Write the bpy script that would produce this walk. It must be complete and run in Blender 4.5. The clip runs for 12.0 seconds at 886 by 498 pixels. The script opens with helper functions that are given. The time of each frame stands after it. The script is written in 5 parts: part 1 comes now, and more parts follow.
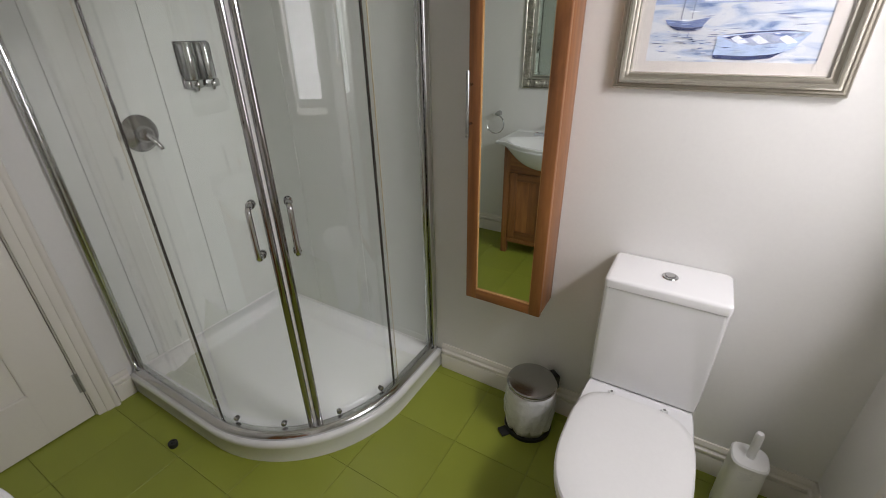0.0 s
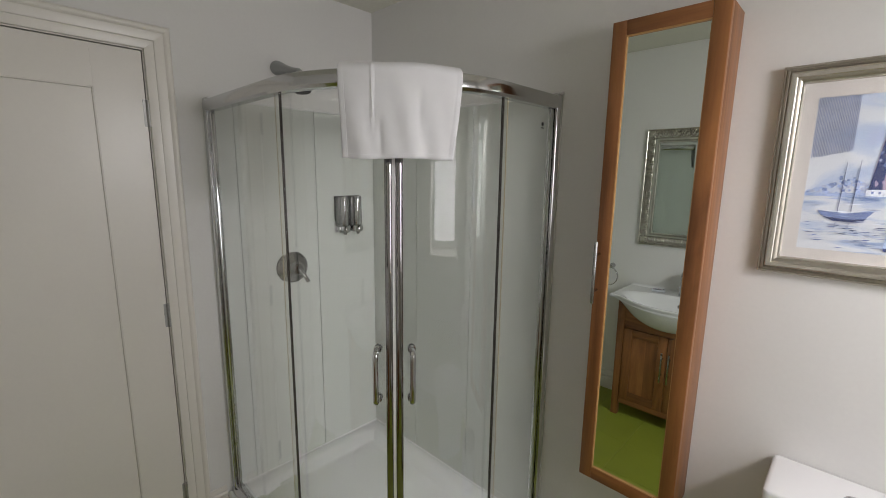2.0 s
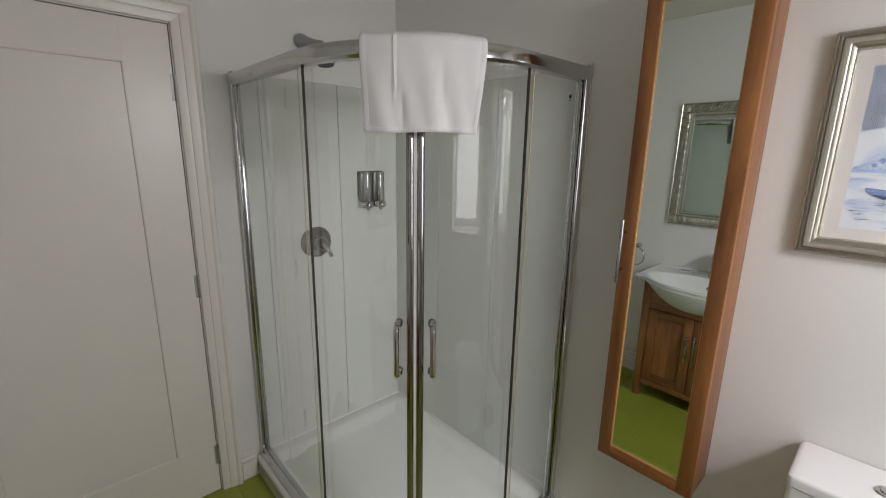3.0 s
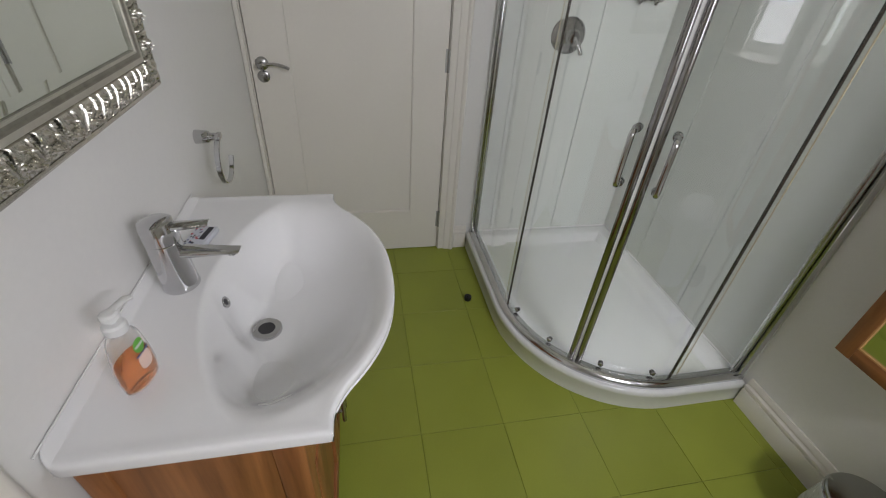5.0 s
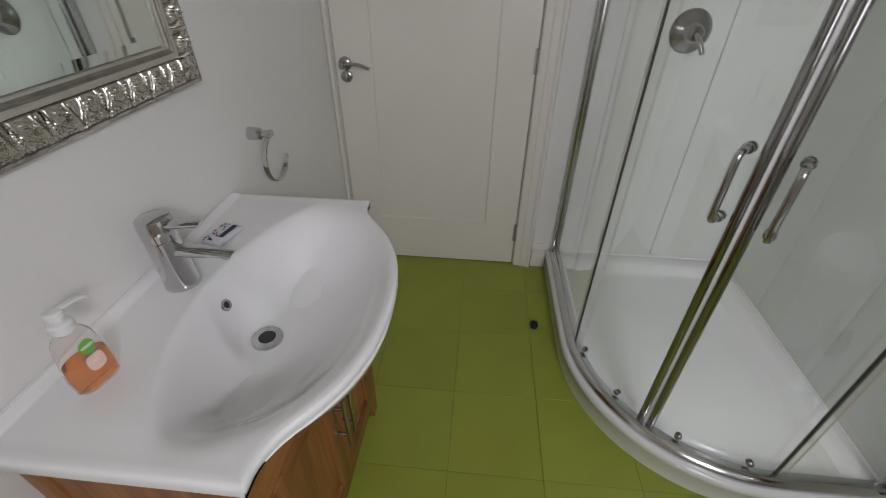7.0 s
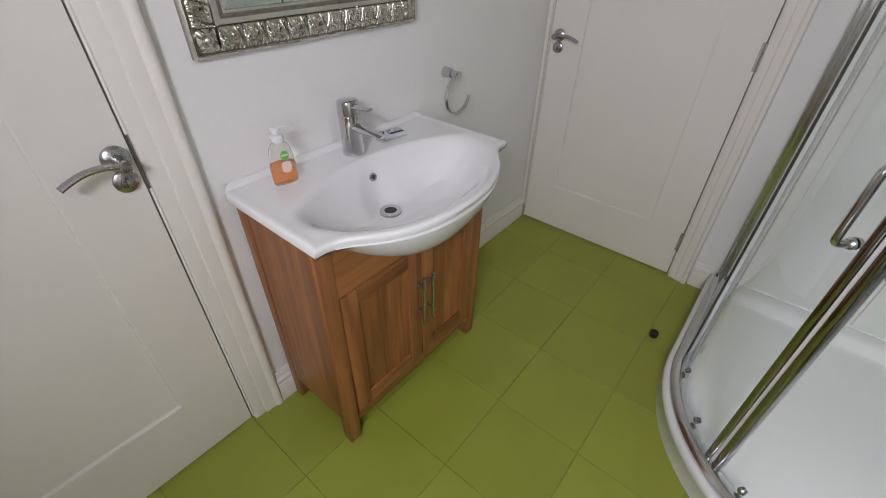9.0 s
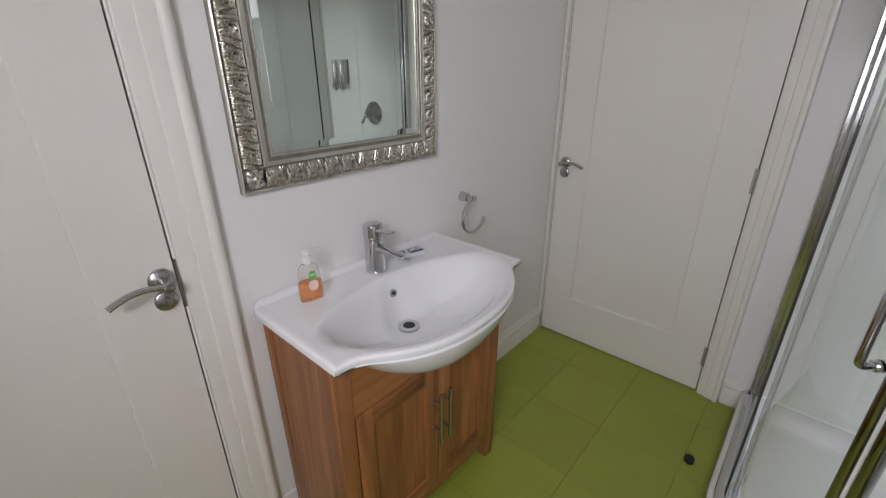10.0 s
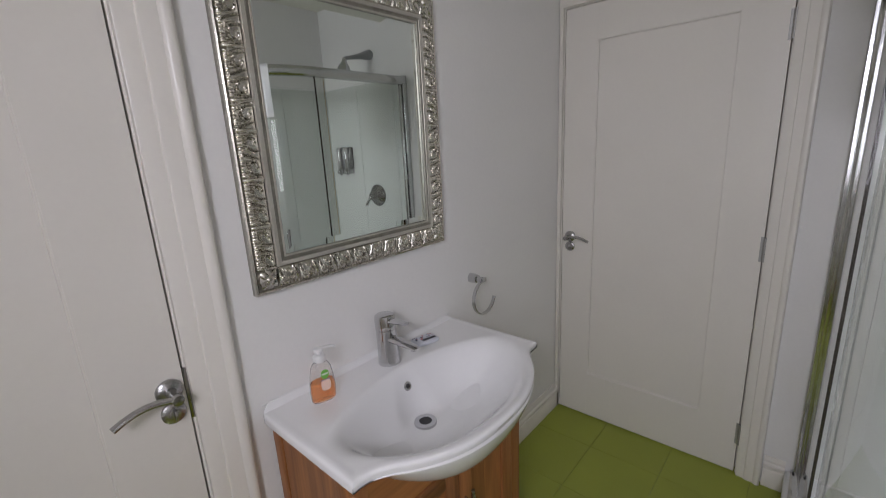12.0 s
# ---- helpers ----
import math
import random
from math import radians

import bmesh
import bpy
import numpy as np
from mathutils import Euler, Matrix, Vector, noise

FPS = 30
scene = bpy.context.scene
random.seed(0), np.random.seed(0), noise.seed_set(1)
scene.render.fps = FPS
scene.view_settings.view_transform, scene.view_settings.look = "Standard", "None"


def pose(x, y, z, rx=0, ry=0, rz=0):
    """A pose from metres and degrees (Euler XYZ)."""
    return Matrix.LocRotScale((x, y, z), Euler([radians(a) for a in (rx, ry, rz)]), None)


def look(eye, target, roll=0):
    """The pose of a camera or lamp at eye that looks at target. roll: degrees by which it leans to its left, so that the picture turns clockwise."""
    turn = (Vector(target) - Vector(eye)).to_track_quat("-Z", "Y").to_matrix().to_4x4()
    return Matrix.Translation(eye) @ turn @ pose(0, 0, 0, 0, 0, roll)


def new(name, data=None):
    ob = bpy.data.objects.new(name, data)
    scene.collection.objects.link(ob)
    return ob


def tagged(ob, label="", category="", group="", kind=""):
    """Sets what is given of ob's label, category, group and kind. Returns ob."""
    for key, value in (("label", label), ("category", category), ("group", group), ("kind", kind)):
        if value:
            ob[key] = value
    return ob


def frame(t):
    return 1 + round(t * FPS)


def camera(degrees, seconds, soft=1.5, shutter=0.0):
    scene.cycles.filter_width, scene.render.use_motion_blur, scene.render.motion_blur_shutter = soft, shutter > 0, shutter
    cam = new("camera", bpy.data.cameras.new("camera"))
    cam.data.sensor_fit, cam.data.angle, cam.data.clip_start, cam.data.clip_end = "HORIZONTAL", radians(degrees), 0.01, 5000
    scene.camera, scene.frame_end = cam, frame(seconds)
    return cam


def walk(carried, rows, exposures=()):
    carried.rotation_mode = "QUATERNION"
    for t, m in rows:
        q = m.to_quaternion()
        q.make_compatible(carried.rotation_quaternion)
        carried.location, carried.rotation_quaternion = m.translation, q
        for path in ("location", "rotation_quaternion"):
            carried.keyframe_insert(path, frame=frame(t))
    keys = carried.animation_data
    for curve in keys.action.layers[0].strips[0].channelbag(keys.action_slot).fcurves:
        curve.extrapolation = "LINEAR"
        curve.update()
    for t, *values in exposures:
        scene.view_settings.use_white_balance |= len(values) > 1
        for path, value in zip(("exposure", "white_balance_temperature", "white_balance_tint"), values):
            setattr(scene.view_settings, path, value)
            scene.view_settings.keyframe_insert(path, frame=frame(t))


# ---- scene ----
cam = camera(92.2, 12.0, soft=0.85, shutter=0.25)
PATH = [
    (0, (-0.116, -0.01, 1.466), (-1.033, 1.517, 0.556), -0.9),
    (0.5, (-0.139, -0.024, 1.477), (-1.166, 1.436, 0.574), 0.6),
    (1, (-0.163, -0.042, 1.501), (-1.356, 1.392, 0.778), 0.7),
    (1.5, (-0.175, -0.046, 1.526), (-1.477, 1.381, 1.004), 0.7),
    (2, (-0.183, -0.055, 1.559), (-1.556, 1.358, 1.214), 0.8),
    (2.5, (-0.181, -0.056, 1.558), (-1.585, 1.328, 1.224), 1.0),
    (2.7, (-0.185, -0.053, 1.56), (-1.594, 1.318, 1.191), 0.9),
    (4.3, (-0.177, -0.029, 1.437), (-1.755, 0.716, 0.459), 3.1),
    (4.5, (-0.175, -0.038, 1.424), (-1.776, 0.559, 0.385), 3.1),
    (5, (-0.169, -0.054, 1.399), (-1.756, 0.313, 0.238), 4.5),
    (5.5, (-0.173, -0.049, 1.377), (-1.717, 0.234, 0.137), 5.3),
    (6, (-0.177, -0.032, 1.37), (-1.708, 0.224, 0.109), 4.3),
    (6.5, (-0.197, 0.061, 1.377), (-1.742, 0.192, 0.114), 1.4),
    (7, (-0.302, 0.15, 1.362), (-1.92, 0.006, 0.196), 0.6),
    (7.5, (-0.315, 0.265, 1.354), (-1.856, -0.251, 0.188), 2.0),
    (7.7, (-0.285, 0.33, 1.345), (-1.761, -0.354, 0.18), 2.2),
    (9.3, (-0.163, 0.513, 1.34), (-1.398, -0.531, 0.163), 0.7),
    (9.5, (-0.158, 0.516, 1.352), (-1.435, -0.584, 0.274), 0.4),
    (10, (-0.151, 0.522, 1.384), (-1.524, -0.705, 0.605), -0.2),
    (10.5, (-0.14, 0.505, 1.421), (-1.573, -0.785, 0.889), -0.8),
    (11, (-0.136, 0.499, 1.437), (-1.601, -0.821, 1.102), -1.5),
    (11.5, (-0.141, 0.493, 1.448), (-1.61, -0.831, 1.15), -1.8),
    (12, (-0.155, 0.482, 1.436), (-1.601, -0.813, 0.956), -2.9),
]
walk(cam, [(t, look(eye, target, roll)) for t, eye, target, roll in PATH],
     exposures=[(0, -0.63, 6550, 11), (1.0, -0.65, 6600, 10), (2.5, -0.77, 6600, 9), (4.5, -0.54, 6350, 10), (6.5, -0.55, 6300, 10), (7.2, -0.74, 6350, 11), (7.7, -0.46, 6300, 12), (9.5, -0.33, 6200, 13), (10.5, -0.60, 6200, 14), (11.2, -0.62, 6190, 15), (12, -0.70, 6180, 15)])

# ---- plan of the room, metres ----
WEST, EAST, SOUTH, NORTH, TOP = -2.11, 0.47, -0.485, 1.375, 2.37
THICK = 0.12
EASTWALL = 0.40
WIN = (0.385, 1.135, 1.02, 1.96)      # window opening in the east wall: y0, y1, z0, z1
C = Vector((-1.51, 1.063, 0))       # centre of the shower's curved corner

# ---- light ----
world = bpy.data.worlds.new("world")
scene.world = world
world.use_nodes = True
sky = world.node_tree.nodes.new("ShaderNodeTexSky")
sky.sky_type, sky.sun_disc = "NISHITA", False
sky.sun_elevation, sky.sun_rotation = radians(40), radians(200)
world.node_tree.links.new(sky.outputs[0], world.node_tree.nodes["Background"].inputs[0])
world.node_tree.nodes["Background"].inputs[1].default_value = 0.1

def window_lamp(name, energy, place, aim, width, height, spread):
    data = bpy.data.lights.new(name, "AREA")
    data.shape, data.size, data.size_y = "RECTANGLE", width, height
    data.energy, data.color, data.spread = energy, (0.985, 0.958, 1.0), radians(spread)
    new(name, data).matrix_world = look(place, place + aim)


# level light off the frosted pane, and skylight that falls in steeply under the head of the opening
WINMID = Vector((EAST + 0.262, (WIN[0] + WIN[1]) / 2, (WIN[2] + WIN[3]) / 2))
window_lamp("window_daylight", 6.0, WINMID - Vector((0.004, 0, 0.04)), Vector((-1, 0, 0)), WIN[1] - WIN[0] - 0.12, WIN[3] - WIN[2] - 0.20, 152)
window_lamp("window_skylight", 20.0, Vector((EAST + 0.19, WINMID.y + 0.02, WIN[3] - 0.085)), Vector((-0.66, -0.26, -0.72)), WIN[1] - WIN[0] - 0.24, 0.17, 165)


# ---- materials ----
def material(name, colour, rough=0.5, metal=0.0, var=0.06, scale=6.0, grain=0.03, grain_scale=90.0, bump=0.15, bump_scale=120.0, spec=0.5, coat=0.0, depth=0.002, per_object=0.0):
    m = bpy.data.materials.new(name)
    m.use_nodes = True
    nt = m.node_tree
    n, l = nt.nodes, nt.links
    b = n["Principled BSDF"]
    b.inputs["Roughness"].default_value = rough
    b.inputs["Metallic"].default_value = metal
    b.inputs["Specular IOR Level"].default_value = spec
    b.inputs["Coat Weight"].default_value = coat
    b.inputs["Coat Roughness"].default_value = 0.08
    co = n.new("ShaderNodeTexCoord")
    big = n.new("ShaderNodeTexNoise"); big.inputs["Scale"].default_value = scale; big.inputs["Detail"].default_value = 5
    fine = n.new("ShaderNodeTexNoise"); fine.inputs["Scale"].default_value = grain_scale; fine.inputs["Detail"].default_value = 3
    for t in (big, fine):
        l.new(co.outputs["Object"], t.inputs["Vector"])
    def spread(src, amount):
        r = n.new("ShaderNodeMapRange")
        r.inputs["From Min"].default_value, r.inputs["From Max"].default_value = 0.25, 0.75
        r.inputs["To Min"].default_value, r.inputs["To Max"].default_value = 1 - amount, 1 + amount
        l.new(src, r.inputs["Value"])
        return r.outputs[0]
    mul = n.new("ShaderNodeMath"); mul.operation = "MULTIPLY"
    l.new(spread(big.outputs[0], var), mul.inputs[0]); l.new(spread(fine.outputs[0], grain), mul.inputs[1])
    factor = mul.outputs[0]
    if per_object:
        info = n.new("ShaderNodeObjectInfo")
        r = n.new("ShaderNodeMapRange")
        r.inputs["To Min"].default_value, r.inputs["To Max"].default_value = 1 - per_object, 1 + per_object
        l.new(info.outputs["Random"], r.inputs["Value"])
        again = n.new("ShaderNodeMath"); again.operation = "MULTIPLY"
        l.new(factor, again.inputs[0]); l.new(r.outputs[0], again.inputs[1])
        factor = again.outputs[0]
    mix = n.new("ShaderNodeVectorMath"); mix.operation = "SCALE"
    mix.inputs[0].default_value = colour
    l.new(factor, mix.inputs["Scale"])
    l.new(mix.outputs[0], b.inputs["Base Color"])
    rr = n.new("ShaderNodeMapRange")
    rr.inputs["From Min"].default_value, rr.inputs["From Max"].default_value = 0.3, 0.7
    rr.inputs["To Min"].default_value, rr.inputs["To Max"].default_value = rough * 0.85, min(1, rough * 1.15)
    l.new(big.outputs[0], rr.inputs["Value"]); l.new(rr.outputs[0], b.inputs["Roughness"])
    if bump:
        bn = n.new("ShaderNodeTexNoise"); bn.inputs["Scale"].default_value = bump_scale; bn.inputs["Detail"].default_value = 4
        l.new(co.outputs["Object"], bn.inputs["Vector"])
        bp = n.new("ShaderNodeBump"); bp.inputs["Strength"].default_value = bump; bp.inputs["Distance"].default_value = depth
        l.new(bn.outputs[0], bp.inputs["Height"]); l.new(bp.outputs[0], b.inputs["Normal"])
    return m


def wood(name, dark, light, axis="Z", rough=0.38):
    m = bpy.data.materials.new(name)
    m.use_nodes = True
    n, l = m.node_tree.nodes, m.node_tree.links
    b = n["Principled BSDF"]
    co, mp = n.new("ShaderNodeTexCoord"), n.new("ShaderNodeMapping")
    info = n.new("ShaderNodeObjectInfo")
    shift = n.new("ShaderNodeVectorMath"); shift.operation = "SCALE"
    shift.inputs[0].default_value = (3.1, 5.7, 2.3)
    l.new(info.outputs["Random"], shift.inputs["Scale"])
    l.new(co.outputs["Object"], mp.inputs["Vector"]); l.new(shift.outputs[0], mp.inputs["Location"])
    mp.inputs["Scale"].default_value = {"X": (1.0, 15, 15), "Y": (15, 1.0, 15), "Z": (15, 15, 1.0)}[axis]
    a = n.new("ShaderNodeTexNoise"); a.inputs["Scale"].default_value = 1.0; a.inputs["Detail"].default_value = 6; a.inputs["Distortion"].default_value = 1.9
    f = n.new("ShaderNodeTexNoise"); f.inputs["Scale"].default_value = 13.0; f.inputs["Detail"].default_value = 5
    l.new(mp.outputs[0], a.inputs["Vector"]); l.new(mp.outputs[0], f.inputs["Vector"])
    add = n.new("ShaderNodeMath"); add.operation = "MULTIPLY_ADD"; add.inputs[1].default_value = 0.24
    l.new(f.outputs[0], add.inputs[0]); l.new(a.outputs[0], add.inputs[2])
    ramp = n.new("ShaderNodeValToRGB")
    ramp.color_ramp.elements[0].position, ramp.color_ramp.elements[1].position = 0.36, 0.84
    ramp.color_ramp.elements[0].color, ramp.color_ramp.elements[1].color = (*dark, 1), (*light, 1)
    l.new(add.outputs[0], ramp.inputs[0])
    r = n.new("ShaderNodeMapRange"); r.inputs["To Min"].default_value, r.inputs["To Max"].default_value = 0.86, 1.12
    l.new(info.outputs["Random"], r.inputs["Value"])
    sc = n.new("ShaderNodeVectorMath"); sc.operation = "SCALE"
    l.new(ramp.outputs[0], sc.inputs[0]); l.new(r.outputs[0], sc.inputs["Scale"]); l.new(sc.outputs[0], b.inputs["Base Color"])
    b.inputs["Roughness"].default_value = rough
    bp = n.new("ShaderNodeBump"); bp.inputs["Strength"].default_value = 0.15; bp.inputs["Distance"].default_value = 0.001
    l.new(f.outputs[0], bp.inputs["Height"]); l.new(bp.outputs[0], b.inputs["Normal"])
    return m


def clear(name, colour, rough=0.0, ior=1.5):
    m = bpy.data.materials.new(name)
    m.use_nodes = True
    b = m.node_tree.nodes["Principled BSDF"]
    b.inputs["Base Color"].default_value = (*colour, 1)
    b.inputs["Transmission Weight"].default_value = 1
    b.inputs["Roughness"].default_value = rough
    b.inputs["IOR"].default_value = ior
    return m


WALL = material("wall_paint", (0.82, 0.812, 0.79), 0.62, var=0.015, scale=2.5, grain=0.01, bump=0.22, bump_scale=55, depth=0.0015, spec=0.3)
CEIL = material("ceiling_paint", (0.76, 0.75, 0.66), 0.8, var=0.02, bump=0.2, bump_scale=60, spec=0.2)
GLOSS = material("satin_white_paint", (0.80, 0.77, 0.71), 0.33, var=0.02, scale=3, grain=0.008, bump=0.06, bump_scale=40, spec=0.45)
TILE = material("green_vinyl", (0.285, 0.325, 0.040), 0.42, var=0.07, scale=3.5, grain=0.05, grain_scale=220, bump=0.12, bump_scale=160, depth=0.001, per_object=0.04)
SEAM = material("tile_seam", (0.17, 0.20, 0.032), 0.7)
PORCELAIN = material("white_ceramic", (0.87, 0.87, 0.875), 0.09, var=0.01, grain=0.004, bump=0.0, coat=0.4)
ACRYLIC = material("white_acrylic", (0.79, 0.80, 0.79), 0.18, var=0.02, grain=0.01, bump=0.0)
PANEL = material("shower_panel", (0.66, 0.685, 0.645), 0.10, var=0.015, scale=4, grain=0.006, bump=0.03, bump_scale=8, depth=0.004)
CHROME = material("chrome", (0.60, 0.60, 0.61), 0.07, 1.0, var=0.02, grain=0.01, bump=0.0)
SATIN = material("satin_steel", (0.44, 0.435, 0.43), 0.26, 1.0, var=0.06, grain=0.05, bump=0.04)
RAILS = material("polished_rail", (0.60, 0.605, 0.61), 0.14, 1.0, var=0.05, grain=0.02, bump=0.0)
# chrome with dark reflections put into its colour; also the dark latch plate's steel
DARKCHROME = material("darkened_chrome", (0.36, 0.35, 0.355), 0.08, 1.0, var=0.04, grain=0.02, bump=0.0)
SMOKE = material("smoky_plastic", (0.22, 0.225, 0.22), 0.16, 0.5, var=0.05)
SEAL = material("aged_seal", (0.035, 0.03, 0.022), 0.6, spec=0.25)
OLDSEAL = material("yellowed_seal", (0.42, 0.35, 0.19), 0.4)
HINGE = material("dull_steel", (0.42, 0.415, 0.40), 0.5, 0.7, var=0.06, grain=0.05)
BLACK = material("black_rubber", (0.018, 0.018, 0.018), 0.5)
GREY = material("grey_plastic", (0.35, 0.36, 0.36), 0.4)
# near-black colour for the shade inside the basin's holes
HOLESHADE = material("painted_hole_shade", (0.04, 0.04, 0.042), 0.6)
WHITEPL = material("white_plastic", (0.80, 0.80, 0.79), 0.32, var=0.015, grain=0.01, bump=0.0)
OAK = wood("stained_oak_upright", (0.165, 0.060, 0.020), (0.395, 0.163, 0.054), "Z")
OAKX = wood("stained_oak_level", (0.165, 0.060, 0.020), (0.395, 0.163, 0.054), "X")
# near-black colour that stands in for shade in the vanity's door gaps
GAPSHADE = material("painted_gap_shade", (0.05, 0.02, 0.008), 0.7)
SILVER = material("antique_silver", (0.60, 0.58, 0.52), 0.24, 1.0, var=0.14, scale=25, grain=0.12, grain_scale=160, bump=0.15, bump_scale=200)
FILLET = material("champagne_fillet", (0.64, 0.62, 0.555), 0.36, 0.8, var=0.05, scale=14, grain=0.04, bump=0.04)
SILVERDARK = material("tarnished_silver", (0.36, 0.345, 0.30), 0.40, 1.0, var=0.2, scale=30, grain=0.1)
CHAMPAGNE = material("champagne_frame", (0.42, 0.39, 0.33), 0.32, 0.85, var=0.04, scale=14, grain=0.04, bump=0.04)
PALEBEAD = material("pale_silver_bead", (0.72, 0.69, 0.62), 0.22, 0.9, var=0.05)
MAT = material("mount_card", (0.60, 0.555, 0.53), 0.9, var=0.015)
TOWEL = material("white_terry", (0.80, 0.80, 0.81), 0.95, var=0.03, scale=14, grain=0.03, grain_scale=500, bump=0.45, bump_scale=600, depth=0.0016, spec=0.1)
MIRROR = material("mirror_silvering", (0.79, 0.845, 0.805), 0.0, 1.0, var=0.0, grain=0.0, bump=0.0)
GLASS = clear("clear_glass", (0.968, 0.98, 0.963))
FROST = clear("frosted_glass", (0.93, 0.95, 0.93), 0.6)
BAG = material("white_bag", (0.80, 0.81, 0.83), 0.24, var=0.06, scale=20, bump=0.8, bump_scale=32, depth=0.010)
BAG.node_tree.nodes["Principled BSDF"].inputs["Transmission Weight"].default_value = 0.12


# ---- building helpers ----
def thing(name, label, category, group="", kind="", at=(0, 0, 0)):
    ob = new(name)
    ob.empty_display_size = 0.05
    ob.location = at
    return tagged(ob, label, category, group, kind)


def finish(bm, mat, name, smooth=True):
    bmesh.ops.recalc_face_normals(bm, faces=bm.faces)
    if smooth:
        for f in bm.faces:
            f.smooth = True
        for e in bm.edges:
            e.smooth = not (len(e.link_faces) == 2 and e.calc_face_angle(0) > radians(34))
    me = bpy.data.meshes.new(name)
    bm.to_mesh(me)
    bm.free()
    me.materials.append(mat)
    return me


def part(name, bm, mat, parent=None, label="", kind=""):
    ob = new(name, finish(bm, mat, name))
    if parent is not None:
        ob.parent = parent
        up = Matrix.Translation(-parent.location) if parent.parent is None else Matrix.Translation(-(parent.location + parent.parent.location))
        ob.data.transform(up)
    return tagged(ob, label, "", "", kind)


def box(x0, x1, y0, y1, z0, z1, bevel=0.0, segments=2, bm=None):
    own = bmesh.new()
    bmesh.ops.create_cube(own, size=1)
    bmesh.ops.scale(own, vec=(abs(x1 - x0), abs(y1 - y0), abs(z1 - z0)), verts=own.verts)
    bmesh.ops.translate(own, vec=((x0 + x1) / 2, (y0 + y1) / 2, (z0 + z1) / 2), verts=own.verts)
    if bevel:
        bmesh.ops.bevel(own, geom=own.edges[:], offset=bevel, segments=segments, profile=0.5, affect="EDGES")
    return merge(bm, own)


def merge(bm, own):
    if bm is None:
        return own
    me = bpy.data.meshes.new("scratch")
    own.to_mesh(me)
    own.free()
    bm.from_mesh(me)
    bpy.data.meshes.remove(me)
    return bm


def sweep(points, section, bm=None, closed=False, up=(0, 0, 1), caps=True):
    """A section (list of (side, up)) along a path of points."""
    own = bmesh.new()
    pts = [Vector(p) for p in points]
    rings = []
    for i, p in enumerate(pts):
        a = pts[i - 1] if (i or closed) else pts[i]
        b = pts[(i + 1) % len(pts)] if (i < len(pts) - 1 or closed) else pts[i]
        d0 = (p - a).normalized() if (p - a).length > 1e-9 else (b - p).normalized()
        d1 = (b - p).normalized() if (b - p).length > 1e-9 else d0
        d = (d0 + d1).normalized()
        u = Vector(up)
        side = d.cross(u)
        if side.length < 1e-4:
            side = d.cross(Vector((0.3, 1, 0.1)))
        side.normalize()
        u2 = side.cross(d).normalized()
        k = 1 / max(0.35, d.dot(d1))
        rings.append([own.verts.new(p + side * s * k + u2 * h) for s, h in section])
    n = len(section)
    for i in range(len(rings) if closed else len(rings) - 1):
        r0, r1 = rings[i], rings[(i + 1) % len(rings)]
        for j in range(n):
            own.faces.new((r0[j], r0[(j + 1) % n], r1[(j + 1) % n], r1[j]))
    if caps and not closed:
        own.faces.new(rings[0]); own.faces.new(rings[-1])
    return merge(bm, own)


def ring_section(r, n=10, flat=1.0):
    return [(r * math.cos(2 * math.pi * k / n), flat * r * math.sin(2 * math.pi * k / n)) for k in range(n)]


def rect(w, h, b=0.0):
    w, h = w / 2, h / 2
    if not b:
        return [(-w, -h), (w, -h), (w, h), (-w, h)]
    return [(-w + b, -h), (w - b, -h), (w, -h + b), (w, h - b), (w - b, h), (-w + b, h), (-w, h - b), (-w, -h + b)]


def lathe(profile, centre=(0, 0, 0), turn=None, n=28, bm=None, sx=1.0, sy=1.0):
    """profile: (radius, height) from bottom to top."""
    own = bmesh.new()
    rings = []
    for r, h in profile:
        rings.append([own.verts.new((sx * r * math.cos(2 * math.pi * k / n), sy * r * math.sin(2 * math.pi * k / n), h)) for k in range(n)] if r > 1e-6 else [own.verts.new((0, 0, h))])
    for a, b in zip(rings, rings[1:]):
        for k in range(n):
            q = (k + 1) % n
            if len(a) == 1 and len(b) == 1:
                continue
            if len(a) == 1:
                own.faces.new((a[0], b[q], b[k]))
            elif len(b) == 1:
                own.faces.new((a[k], a[q], b[0]))
            else:
                own.faces.new((a[k], a[q], b[q], b[k]))
    if len(rings[0]) > 1:
        own.faces.new(rings[0])
    if len(rings[-1]) > 1:
        own.faces.new(rings[-1])
    m = Matrix.Translation(centre) @ (turn or Matrix.Identity(4))
    bmesh.ops.transform(own, matrix=m, verts=own.verts)
    return merge(bm, own)


def loft(rings, bm=None, cap0=True, cap1=True):
    own = bmesh.new()
    vs = [[own.verts.new(p) for p in r] for r in rings]
    for a, b in zip(vs, vs[1:]):
        for k in range(len(a)):
            q = (k + 1) % len(a)
            own.faces.new((a[k], a[q], b[q], b[k]))
    if cap0:
        own.faces.new(vs[0])
    if cap1:
        own.faces.new(vs[-1])
    return merge(bm, own)


TO_X = Matrix.Rotation(radians(90), 4, "Y")      # lathe's z becomes +x
TO_Y = Matrix.Rotation(radians(-90), 4, "X")     # lathe's z becomes +y
TO_MY = Matrix.Rotation(radians(90), 4, "X")     # lathe's z becomes -y
TO_MX = Matrix.Rotation(radians(-90), 4, "Y")


def arc(radius, a0, a1, z, n=24, centre=C):
    return [(centre.x + radius * math.cos(radians(a0 + (a1 - a0) * k / n)), centre.y + radius * math.sin(radians(a0 + (a1 - a0) * k / n)), z) for k in range(n + 1)]


